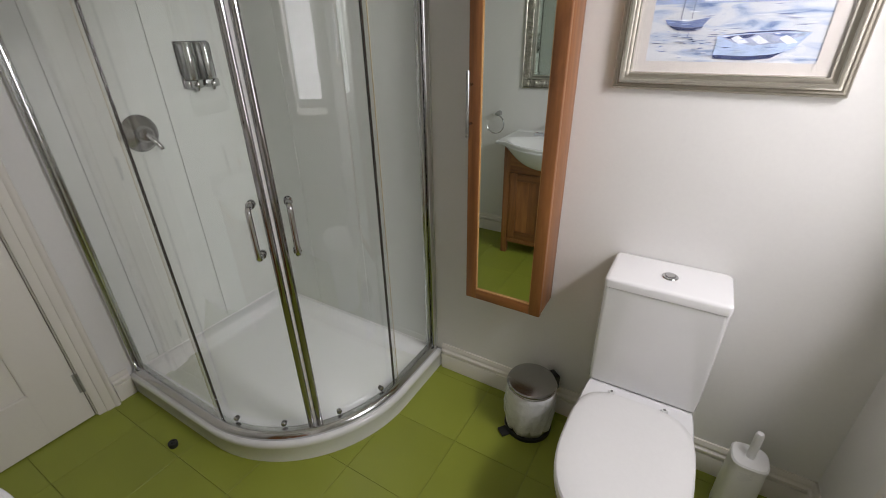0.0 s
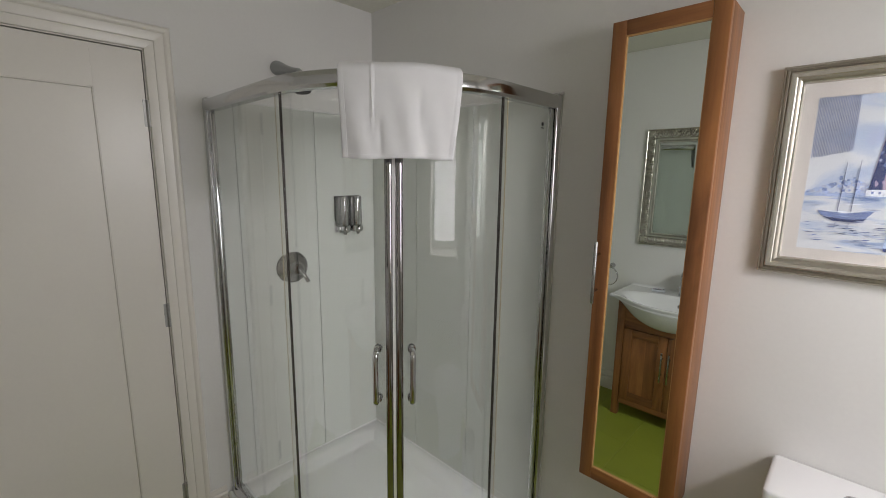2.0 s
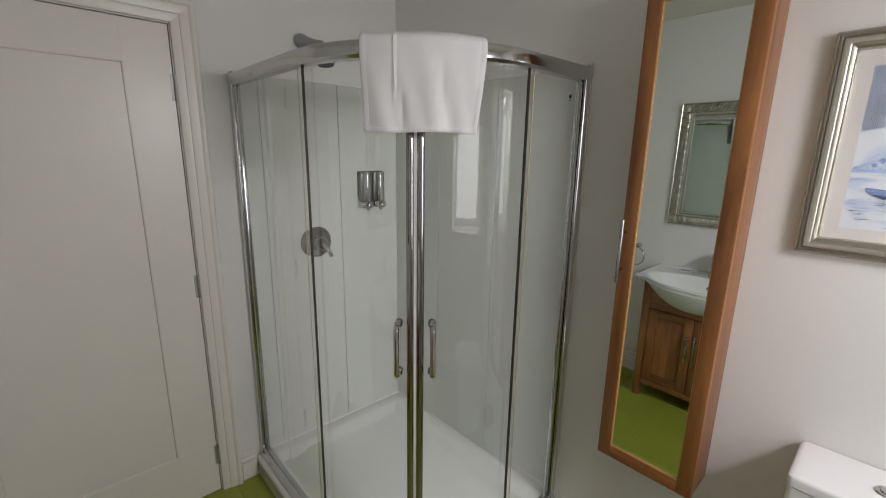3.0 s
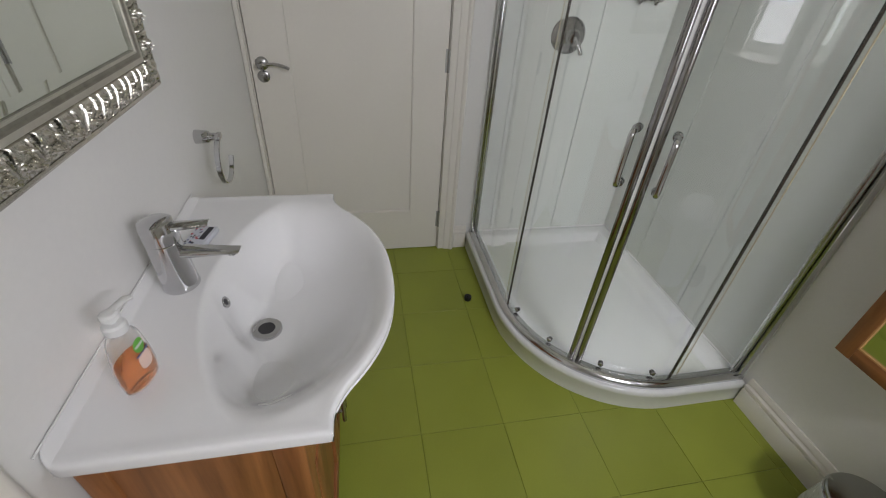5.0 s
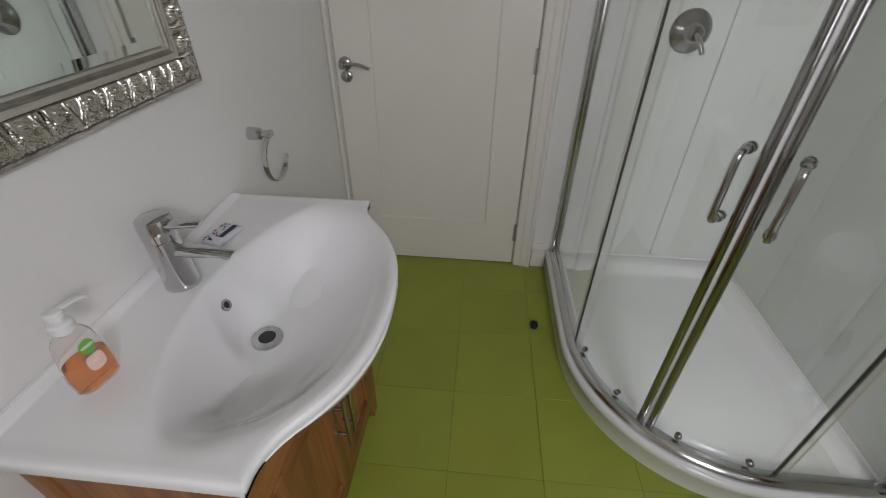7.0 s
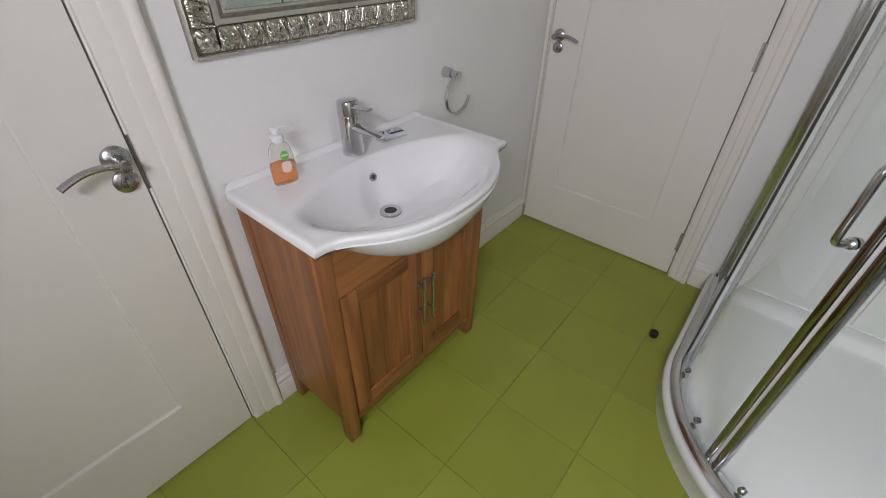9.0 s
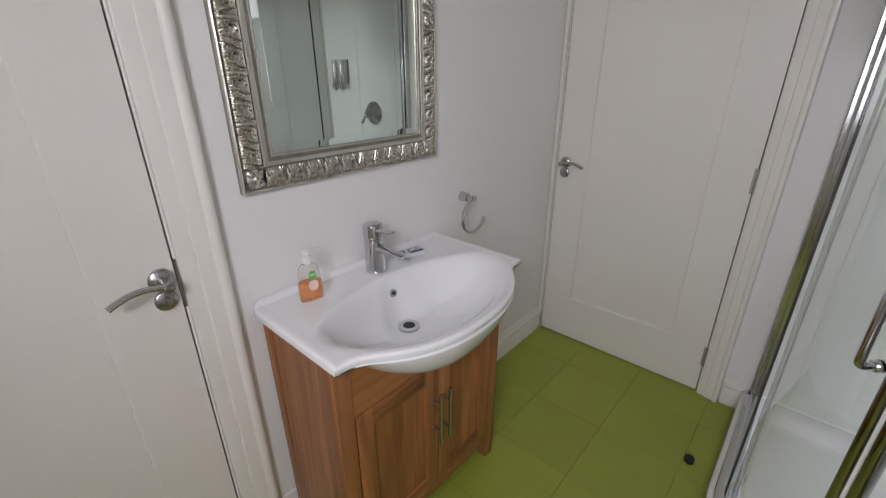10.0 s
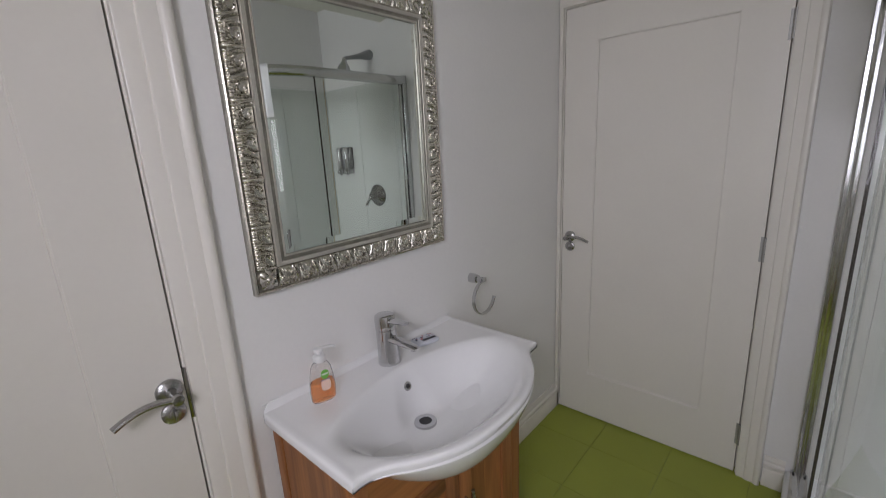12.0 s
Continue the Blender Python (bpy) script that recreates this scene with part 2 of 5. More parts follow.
# ---- structure ----
def slab(name, mat, *boxes):
    bm = bmesh.new()
    for b in boxes:
        box(*b, bm=bm)
    ob = new(name, finish(bm, mat, name))
    return tagged(ob, kind="structure")


DW = (-0.462, 0.353, 1.985)      # west door leaf: y0, y1, height
DS = (-0.394, 0.405, 1.985)      # south door leaf: x0, x1, height
G = 0.03                         # lining thickness
LOW = -0.10
tagged(slab("wall_west", WALL,
     (WEST - THICK, WEST, SOUTH - THICK, DW[0] - G + 0.007, LOW, TOP),
     (WEST - THICK, WEST, DW[1] + G, NORTH + THICK, LOW, TOP),
     (WEST - THICK, WEST, DW[0] - G + 0.007, DW[1] + G, DW[2] + G, TOP)), "white painted plaster wall with a panelled door", "wall")
tagged(slab("wall_south", WALL,
     (WEST, DS[0] - G, SOUTH - THICK, SOUTH, LOW, TOP),
     (DS[1] + G, EAST + EASTWALL, SOUTH - THICK, SOUTH, LOW, TOP),
     (DS[0] - G, DS[1] + G, SOUTH - THICK, SOUTH, DS[2] + G, TOP)), "white painted plaster wall behind the washbasin", "wall")
tagged(slab("wall_north", WALL, (WEST, EAST + EASTWALL, NORTH, NORTH + THICK, LOW, TOP)), "white painted plaster wall behind the toilet", "wall")
E1 = EAST + EASTWALL
tagged(slab("wall_east", WALL,
     (EAST, E1, SOUTH, WIN[0], LOW, TOP), (EAST, E1, WIN[1], NORTH, LOW, TOP),
     (EAST, E1, WIN[0], WIN[1], LOW, WIN[2]), (EAST, E1, WIN[0], WIN[1], WIN[3], TOP)), "white painted plaster wall with a frosted window", "wall")
tagged(slab("ceiling", CEIL, (WEST - THICK, E1, SOUTH - THICK, NORTH + THICK, TOP, TOP + 0.1)), "plain white painted ceiling", "ceiling")
floor = tagged(slab("floor", SEAM, (WEST - 0.10, E1, SOUTH - 0.10, NORTH + 0.05, LOW, -0.0035)), "green square vinyl tile floor with thin dark joints", "floor")


# window
def window():
    y0, y1, z0, z1 = WIN
    w = tagged(thing("window_1", "white framed frosted glass window in a deep reveal", "window", kind="structure", at=(EAST, (y0 + y1) / 2, z0)))
    xo = EAST + 0.28
    fr = bmesh.new()
    for b in ((y0, y0 + 0.055, z0, z1), (y1 - 0.055, y1, z0, z1), (y0 + 0.055, y1 - 0.055, z0, z0 + 0.055), (y0 + 0.055, y1 - 0.055, z1 - 0.055, z1)):
        box(xo - 0.02, xo + 0.04, *b, bevel=0.004, bm=fr)
    part("window_frame", fr, WHITEPL, w)
    part("pane", box(xo + 0.004, xo + 0.010, y0 + 0.05, y1 - 0.05, z0 + 0.05, z1 - 0.05), FROST, w, "frosted glass pane")
    part("window_sill", box(EAST - 0.03, xo - 0.02, y0 - 0.03, y1 + 0.03, z0 - 0.022, z0 + 0.004, 0.004), GLOSS, w)


window()


def skirting(name, a, b, out):
    """Moulded skirting from a to b (x, y); out: direction into the room."""
    n = Vector((*out, 0))
    prof = [(0, 0), (0.019, 0), (0.019, 0.078), (0.0175, 0.081), (0.0125, 0.083), (0.0125, 0.087), (0.0185, 0.089), (0.020, 0.095), (0.0185, 0.102), (0.0115, 0.106), (0.0095, 0.110), (0.0125, 0.114), (0.0125, 0.120), (0.0085, 0.127), (0.0065, 0.134), (0, 0.134)]
    rings = [[Vector((*p, 0)) + n * d + Vector((0, 0, h)) for d, h in prof] for p in (a, b)]
    ob = new(name, finish(loft(rings), GLOSS, name))
    return tagged(ob, "white moulded wooden skirting board", "skirting", kind="structure")


skirting("baseboard_north", (-0.955, NORTH), (EAST, NORTH), (0, -1))
skirting("baseboard_east", (EAST, NORTH), (EAST, SOUTH), (-1, 0))
skirting("baseboard_south", (WEST, SOUTH), (DS[0] - 0.103, SOUTH), (0, 1))
skirting("baseboard_west", (WEST, DW[1] + 0.092), (WEST, 0.514), (1, 0))


def lever(side):
    """Chrome lever on a round rose with a keyhole rose below, in local door space: face at y=0 looking to -y, lever towards +x*side."""
    h = bmesh.new()
    lathe([(0.0, 0), (0.026, 0), (0.026, 0.006), (0.022, 0.010), (0.011, 0.013), (0.010, 0.045), (0.012, 0.050), (0.011, 0.060), (0, 0.062)], (0, 0, 0), TO_MY, 28, h)
    pts = [(side * 0.110 * k / 14, -0.052 + 0.004 * math.sin(k / 14 * 3.1), 0.009 * math.sin(k / 14 * 3.1) - 0.009 * (k / 14) ** 2.2) for k in range(15)]
    sweep(pts, ring_section(0.0085, 10, 0.75), h)
    return h


def door(name, m, width, height, label, hinge_z, hx=0.046, latched=False):
    """Local: leaf spans x 0..width, face at y=0 towards -y, lever near x=0."""
    d = tagged(thing(name, label, "door", kind="structure"))
    objs = []
    t, st, top, bottom = 0.040, 0.152, 0.142, 0.236
    gap = 0.0045
    leaf = bmesh.new()
    x0, x1, z0, z1 = gap, width - gap, 0.006, height - gap
    box(x0, st, 0, t, z0, z1, 0.0004, 1, leaf)
    box(x1 - st + gap, x1, 0, t, z0, z1, 0.0004, 1, leaf)
    box(st, x1 - st + gap, 0, t, z1 - top, z1, 0.0003, 1, leaf)
    box(st, x1 - st + gap, 0, t, z0, z0 + bottom, 0.0003, 1, leaf)
    objs.append(("leaf", leaf, GLOSS))
    px0, px1, pz0, pz1 = st, x1 - st + gap, z0 + bottom, z1 - top
    pan = box(px0 - 0.004, px1 + 0.004, 0.011, t - 0.01, pz0 - 0.004, pz1 + 0.004)
    objs.append(("panel", pan, GLOSS))
    bead = bmesh.new()
    c = [(px0, 0.0055, pz0), (px1, 0.0055, pz0), (px1, 0.0055, pz1), (px0, 0.0055, pz1)]
    for a, b in zip(c, c[1:] + c[:1]):
        va, vb = Vector(a), Vector(b)
        sweep([va, vb], [(-0.005, -0.004), (0.005, -0.004), (0.003, 0.003), (-0.003, 0.003)], bead, up=(0, -1, 0))
    objs.append(("bead", bead, GLOSS))
    for nm, b, mt in objs:
        b.transform(m)
        part(nm, b, mt, d)
    h = lever(1)
    h.transform(m @ Matrix.Translation((hx, 0, 0.962)))
    handle = part("door_handle", h, SATIN, d, "satin chrome lever handle")
    k = lathe([(0, 0), (0.024, 0), (0.024, 0.006), (0.020, 0.009), (0.012, 0.010), (0.010, 0.014), (0, 0.015)], (0, 0, 0), TO_MY, 28)
    k.transform(m @ Matrix.Translation((hx, 0, 0.912)))
    rose = part("keyhole_rose", k, SATIN, d, "round satin chrome turn")
    s = box(-0.003, 0.003, -0.0235, -0.013, -0.011, 0.011, 0.001)
    s.transform(m @ Matrix.Translation((hx, 0, 0.912)))
    part("thumb_turn", s, SATIN, d)
    for z in hinge_z:
        hb = bmesh.new()
        for k in range(3):
            lathe([(0, 0), (0.0065, 0), (0.0065, 0.030), (0, 0.030)], (width + 0.001, -0.005, z - 0.047 + k * 0.0315), None, 12, hb)
        box(width - 0.014, width - 0.002, -0.0015, 0.002, z - 0.048, z + 0.048, bm=hb)
        hb.transform(m)
        part("hinge", hb, HINGE, d, "dull steel butt hinge")
    if not latched:
        return d
    latch = box(-0.0042, 0.0040, -0.0014, 0.020, 0.880, 1.000, 0.0006, 1)
    latch.transform(m)
    part("latch_plate", latch, DARKCHROME, d, "dark steel latch plate")
    return d


def lining(name, m, width, height, left, right):
    """Door lining with stops and moulded architraves; left, right: architrave widths."""
    ob = tagged(thing(name, "white painted moulded door architrave and lining", "door frame", kind="structure"))
    lin = bmesh.new()
    lw = min(0.022, left)
    box(-lw, 0, 0.0025, THICK, 0, height + 0.022, bm=lin)
    box(width, width + 0.022, 0.0025, THICK, 0, height + 0.022, bm=lin)
    box(0, width, 0.0025, THICK, height, height + 0.022, bm=lin)
    box(0, 0.014, 0.045, THICK - 0.001, 0, height, bm=lin)
    box(width - 0.014, width, 0.045, THICK - 0.001, 0, height, bm=lin)
    box(0.014, width - 0.014, 0.045, THICK - 0.001, height - 0.014, height, bm=lin)
    box(0, width, 0.046, THICK - 0.002, -0.003, 0.004, bm=lin)
    lin.transform(m)
    part("lining", lin, GLOSS, ob)
    # the architrave's section runs from the opening's edge outwards
    def sec(w):
        return [(0.004, 0.004), (0.004, -0.012), (0.007, -0.014), (w * 0.375, -0.0150), (w * 0.395, -0.0190), (w * 0.43, -0.0205), (w * 0.73, -0.0215), (w * 0.77, -0.0255), (w * 0.82, -0.0288), (w * 0.88, -0.0300), (w * 0.94, -0.0290), (w * 0.985, -0.0250), (w, -0.020), (w, 0.004)]
    H = height
    a = bmesh.new()
    for w, sgn, x in ((left, -1, 0), (right, 1, width)):
        if w < 0.05:
            box(x + sgn * 0.004, x + sgn * w, -0.014, 0.004, 0.0, H + 0.085, 0.002, 1, a)
            continue
        s = sec(w)
        loft([[Vector((x + sgn * d, h, 0.0)) for d, h in s], [Vector((x + sgn * d, h, H + d)) for d, h in s]], a)
    s = sec(right)
    loft([[Vector((-min(d, left), h, H + d)) for d, h in s], [Vector((width + d, h, H + d)) for d, h in s]], a)
    a.transform(m)
    part("architrave", a, GLOSS, ob)


# west door: local x runs along +y, the face looks to +x
MW = Matrix.Translation((WEST + 0.006, DW[0], 0)) @ Matrix(((0, -1, 0, 0), (1, 0, 0, 0), (0, 0, 1, 0), (0, 0, 0, 1)))
door("door_1", MW, DW[1] - DW[0], DW[2], "closed white painted door with one recessed panel", (0.19, 0.99, 1.765))
lining("trim_door_west", MW, DW[1] - DW[0], DW[2], 0.021, 0.088)
# south door: local x runs along +x, the face looks to +y (mirrored so that the lever is at the west edge)
MS = Matrix.Translation((DS[0], SOUTH - 0.006, 0)) @ Matrix(((1, 0, 0, 0), (0, -1, 0, 0), (0, 0, 1, 0), (0, 0, 0, 1)))
door("door_2", MS, DS[1] - DS[0], DS[2], "closed white painted door beside the washbasin", (0.19, 0.99, 1.765), 0.034, True)
lining("trim_door_south", MS, DS[1] - DS[0], DS[2], 0.102, 0.050)


# ---- shower ----
def outline(d, r_extra=0.0, n=20):
    """The tray's plan inset by d, anticlockwise from the south-west corner."""
    x0, y0, x1, y1 = WEST + 0.002 + d, 0.513 + d, -0.96 - d, NORTH - 0.002 - d
    r = 0.55 - d
    cx, cy = -0.96 - 0.55, 0.513 + 0.55
    pts = [(x0, y0), (x0 + (cx - x0) * 0.5, y0)]
    pts += [(cx + r * math.cos(radians(a)), cy + r * math.sin(radians(a))) for a in np.linspace(-90, 0, n)]
    pts += [(x1, cy + (y1 - cy) * 0.5), (x1, y1)]
    pts += [(x0 + (x1 - x0) * 0.5, y1), (x0, y1), (x0, y0 + (y1 - y0) * 0.5)]
    return pts


def shower():
    tray = thing("shower_tray", "white acrylic quadrant shower tray on the green floor", "shower tray", at=(-1.5, 0.95, 0))
    rings = [(0.004, 0.001), (0.003, 0.070), (0.0005, 0.074), (0.0, 0.086), (0.0025, 0.0935), (0.008, 0.0985), (0.015, 0.100), (0.050, 0.100), (0.062, 0.0985), (0.074, 0.093), (0.098, 0.066), (0.110, 0.058), (0.135, 0.054), (0.3, 0.050)]
    part("basin", loft([[Vector((x, y, z)) for x, y in outline(d)] for d, z in rings]), ACRYLIC, tray)
    bead = bmesh.new()
    sweep([(WEST + 0.008, 0.56, 0.103), (WEST + 0.008, NORTH - 0.008, 0.103), (-1.0, NORTH - 0.008, 0.103)], ring_section(0.006, 8), bead)
    part("sealant_bead", bead, WHITEPL, tray)

    # wall panels, with fine seams
    for nm, mk, runs in (("shower_panel_west", lambda a, b: box(WEST, WEST + 0.010, a + 0.0012, b - 0.0012, 0.101, 1.842, 0.0012, 1), (0.555, 0.656, 1.018, NORTH - 0.010)),
                         ("shower_panel_north", lambda a, b: box(a + 0.0012, b - 0.0012, NORTH - 0.010, NORTH, 0.101, 1.842, 0.0012, 1), (WEST, -1.75, -1.393, -0.985))):
        p = tagged(thing(nm, "glossy pale white shower wall boards with thin seams", "wall panel", kind="structure"))
        for a, b in zip(runs, runs[1:]):
            part("board", mk(a, b), PANEL, p)
    cap = bmesh.new()
    box(WEST, WEST + 0.014, 0.555, NORTH, 1.842, 1.852, 0.002, 1, cap)
    box(WEST + 0.014, -0.985, NORTH - 0.014, NORTH, 1.842, 1.852, 0.002, 1, cap)
    tagged(new("trim_panel_cap", finish(cap, WHITEPL, "trim_panel_cap")), "white capping strip over the shower boards", "trim", kind="structure")

    enc = thing("shower_enclosure", "chrome framed curved glass shower enclosure with sliding doors", "shower enclosure", at=(-1.5, 0.95, 0.1))
    zt = 1.840
    rg = 0.503
    path = [(WEST + 0.012, C.y - rg, 0)] + [(x, y, 0) for x, y, z in arc(rg, -90, 0, 0, 36)] + [(C.x + rg, NORTH - 0.012, 0)]
    low = [(x, y, 0.114) for x, y, z in path]
    part("bottom_rail", sweep(low, [(-0.020, -0.0135), (0.029, -0.0135), (0.0295, -0.0035), (0.024, 0.005), (0.015, 0.0110), (0.006, 0.0130), (-0.010, 0.0135), (-0.020, 0.008)]), RAILS, enc, "polished curved bottom rail")
    high = [(x, y, zt - 0.024) for x, y, z in path]
    part("top_rail", sweep(high, [(-0.018, -0.024), (0.016, -0.024), (0.024, -0.016), (0.026, 0.004), (0.020, 0.020), (0.010, 0.024), (-0.018, 0.024)]), RAILS, enc, "polished curved top rail")
    for x0, x1, y0, y1 in ((WEST + 0.001, WEST + 0.034, C.y - rg - 0.020, C.y - rg + 0.018), (C.x + rg - 0.018, C.x + rg + 0.020, NORTH - 0.034, NORTH - 0.001)):
        part("wall_post", box(x0, x1, y0, y1, 0.102, zt + 0.004, 0.0022, 1), RAILS, enc, "polished aluminium wall post")
    # black blocks stand in for the dark inside of the chrome rail ends
    for x0, x1, y0, y1 in ((WEST + 0.035, WEST + 0.052, C.y - rg - 0.0235, C.y - rg - 0.0195), (C.x + rg + 0.0195, C.x + rg + 0.0235, NORTH - 0.052, NORTH - 0.035)):
        part("end_cap", box(x0, x1, y0, y1, 0.102, 0.128, 0.0015, 1), BLACK, enc, "small black block for the chrome rail end's dark inside")
    # fixed flat panes and their second upright
    ys, xe = C.y - rg, C.x + rg
    panes = []
    panes.append(part("fixed_pane", box(WEST + 0.030, -1.470, ys - 0.003, ys + 0.003, 0.124, zt - 0.046), GLASS, enc, "clear flat glass pane"))
    panes.append(part("fixed_pane", box(xe - 0.003, xe + 0.003, 1.045, NORTH - 0.030, 0.124, zt - 0.046), GLASS, enc, "clear flat glass pane"))
    part("pane_upright", box(WEST + 0.036, WEST + 0.054, ys - 0.009, ys + 0.009, 0.127, zt - 0.048, 0.002), RAILS, enc)
    part("pane_upright", box(xe - 0.009, xe + 0.009, NORTH - 0.056, NORTH - 0.038, 0.127, zt - 0.048, 0.002), RAILS, enc)
    for a in ((-1.474, ys), (xe, 1.050)):
        part("edge_seal", box(a[0] - 0.002, a[0] + 0.002, a[1] - 0.0035, a[1] + 0.0035, 0.126, zt - 0.048, 0.001, 1), SEAL, enc, "dark aged edge seal")
    for a0, a1, s in ((-93.0, -44.25, -1), (-40.75, 3.5, 1)):
        rd = rg - 0.018
        sec = rect(0.006, zt - 0.046 - 0.120)
        zc = (zt - 0.046 + 0.120) / 2
        dr = part("sliding_door", sweep([(x, y, zc) for x, y, z in arc(rd, a0, a1, 0, 40)], sec), GLASS, enc, "curved clear glass sliding door")
        panes.append(dr)
        am = a1 if s < 0 else a0
        e = Vector((C.x + rd * math.cos(radians(am)), C.y + rd * math.sin(radians(am)), 0))
        rot = Matrix.Translation(e) @ Matrix.Rotation(radians(am), 4, "Z")
        # stile in the darkened chrome, whose tint stands in for dark reflections
        st = box(-0.014, 0.019, -0.0115, 0.0115, 0.122, zt - 0.047, 0.0095, 4)
        st.transform(rot)
        part("meeting_stile", st, DARKCHROME, enc, "polished meeting stile")
        mag = box(-0.006, 0.012, -0.004, 0.004, 0.122, zt - 0.05)
        mag.transform(Matrix.Translation(e) @ Matrix.Rotation(radians(am), 4, "Z") @ Matrix.Translation((0, -s * 0.0145, 0)))
        part("magnet_seal", mag, WHITEPL, enc, "white magnetic seal")
        ae = a0 if s < 0 else a1
        e2 = Vector((C.x + rd * math.cos(radians(ae)), C.y + rd * math.sin(radians(ae)), 0))
        sl = box(-0.003, 0.003, -0.0012, 0.0012, 0.124, zt - 0.05)
        sl.transform(Matrix.Translation(e2) @ Matrix.Rotation(radians(ae), 4, "Z"))
        part("door_seal", sl, OLDSEAL, enc, "yellowed clear door seal")
        # bow handle
        ah = am + s * 4.4
        hd = Vector((math.cos(radians(ah)), math.sin(radians(ah)), 0))
        p0 = C + hd * (rd - 0.004)
        hb = bmesh.new()
        pts = []
        for k in range(9):
            a = math.pi / 2 * k / 8
            pts.append(p0 + hd * (0.028 + 0.016 * math.sin(a)) + Vector((0, 0, 1.026 - 0.016 * (1 - math.cos(a)))))
        top_pts = [p0 + Vector((0, 0, 1.026))] + pts
        pts2 = [Vector((p.x, p.y, 2 * 0.944 - p.z)) for p in reversed(top_pts)]
        sweep(top_pts + pts2, ring_section(0.0085, 12), hb, up=(hd.y, -hd.x, 0))
        for z in (1.026, 0.862):
            lathe([(0, 0), (0.0125, 0), (0.0125, 0.006), (0.0095, 0.010), (0, 0.010)], p0 + hd * 0.005 + Vector((0, 0, z)), Matrix.Rotation(radians(ah), 4, "Z") @ TO_X, 18, hb)
            lathe([(0, 0), (0.0125, 0), (0.0125, 0.008), (0, 0.009)], p0 - hd * 0.003 + Vector((0, 0, z)), Matrix.Rotation(radians(ah), 4, "Z") @ TO_MX, 18, hb)
        part("handle", hb, CHROME, dr, "bowed chrome handle")
        for ar in ((-79, -56) if s < 0 else (-31.5, -9)):
            for z in (0.142, zt - 0.034):
                rb = bmesh.new()
                hd2 = Vector((math.cos(radians(ar)), math.sin(radians(ar)), 0))
                lathe([(0, 0), (0.0105, 0), (0.0105, 0.005), (0.0075, 0.009), (0.004, 0.010), (0, 0.010)], C + hd2 * (rd + 0.003) + Vector((0, 0, z)), Matrix.Rotation(radians(ar), 4, "Z") @ TO_X, 18, rb)
                lathe([(0, 0), (0.009, 0), (0.009, 0.006), (0, 0.007)], C + hd2 * (rd - 0.003) + Vector((0, 0, z)), Matrix.Rotation(radians(ar), 4, "Z") @ TO_MX, 18, rb)
                part("roller", rb, DARKCHROME, dr, "small chrome door roller")
    for p in panes:
        p.visible_shadow = False
    tagp = bmesh.new()
    lathe([(0, 0), (0.007, 0), (0.007, 0.0006), (0, 0.0006)], (xe + 0.0031, 1.275, 1.735), TO_X, 16, tagp)
    box(xe + 0.0031, xe + 0.0037, 1.266, 1.284, 1.7205, 1.7235, bm=tagp)
    part("maker_mark", tagp, BLACK, enc, "small black printed mark")

    # mixer valve
    v = thing("shower_valve", "round chrome shower mixer valve with lever", "shower valve", at=(WEST + 0.010, 0.877, 1.110))
    o = Vector((WEST + 0.010, 0.877, 1.110))
    # plate darker than the lever: reflection contrast is put into the colour
    part("plate", lathe([(0, 0), (0.074, 0), (0.075, 0.006), (0.070, 0.014), (0.056, 0.024), (0.042, 0.031), (0.034, 0.038), (0.031, 0.058), (0.024, 0.066), (0, 0.069)], o, TO_X, 40), DARKCHROME, v)
    lv = sweep([o + Vector((0.052, -0.002, 0.010)), o + Vector((0.066, 0.010, -0.012)), o + Vector((0.076, 0.024, -0.036)), o + Vector((0.080, 0.033, -0.056)), o + Vector((0.081, 0.035, -0.062))], ring_section(0.0135, 14, 0.75))
    part("lever", lv, CHROME, v)
    # soap dispensers
    d = thing("soap_dispenser", "twin chrome wall soap dispenser on the shower board", "soap dispenser", at=(WEST + 0.010, 1.190, 1.25))
    part("back_plate", box(WEST + 0.010, WEST + 0.0135, 1.114, 1.270, 1.256, 1.444, 0.0015, 1), SATIN, d)
    for y in (1.153, 1.231):
        t = part("reservoir", box(WEST + 0.013, WEST + 0.040, y - 0.035, y + 0.035, 1.290, 1.440, 0.008, 3), SMOKE, d, "smoky plastic reservoir")
        part("tube", lathe([(0, 0), (0.019, 0), (0.020, 0.003), (0.020, 0.140), (0.018, 0.147), (0, 0.149)], (WEST + 0.042, y, 1.292), None, 28), CHROME, t, "bright chrome front tube")
        part("bracket", box(WEST + 0.0132, WEST + 0.052, y - 0.033, y + 0.033, 1.258, 1.291, 0.005, 2), CHROME, t)
        part("push_button", lathe([(0, 0), (0.016, 0), (0.017, 0.004), (0.015, 0.014), (0.008, 0.018), (0, 0.019)], (WEST + 0.051, y + 0.006, 1.272), TO_X, 24), CHROME, t)
        part("spout", lathe([(0, 0), (0.007, 0), (0.009, 0.016), (0, 0.016)], (WEST + 0.040, y + 0.006, 1.244), None, 16), SATIN, t)
    # shower arm and head
    h = thing("wall_shower", "grey chrome shower head on a tapered wall arm", "shower", at=(WEST, 0.855, 2.012))
    q = Vector((WEST, 0.855, 2.012))
    arm = bmesh.new()
    lathe([(0, 0), (0.030, 0), (0.031, 0.010), (0.027, 0.040), (0.019, 0.080), (0.014, 0.130), (0.0115, 0.180)], q, Matrix.Rotation(radians(12), 4, "Y") @ TO_X, 24, arm)
    sweep([q + Vector((0.172, 0, -0.036)), q + Vector((0.195, 0, -0.040)), q + Vector((0.206, 0, -0.046)), q + Vector((0.211, 0, -0.058))], ring_section(0.0115, 12), arm, up=(0, 1, 0))
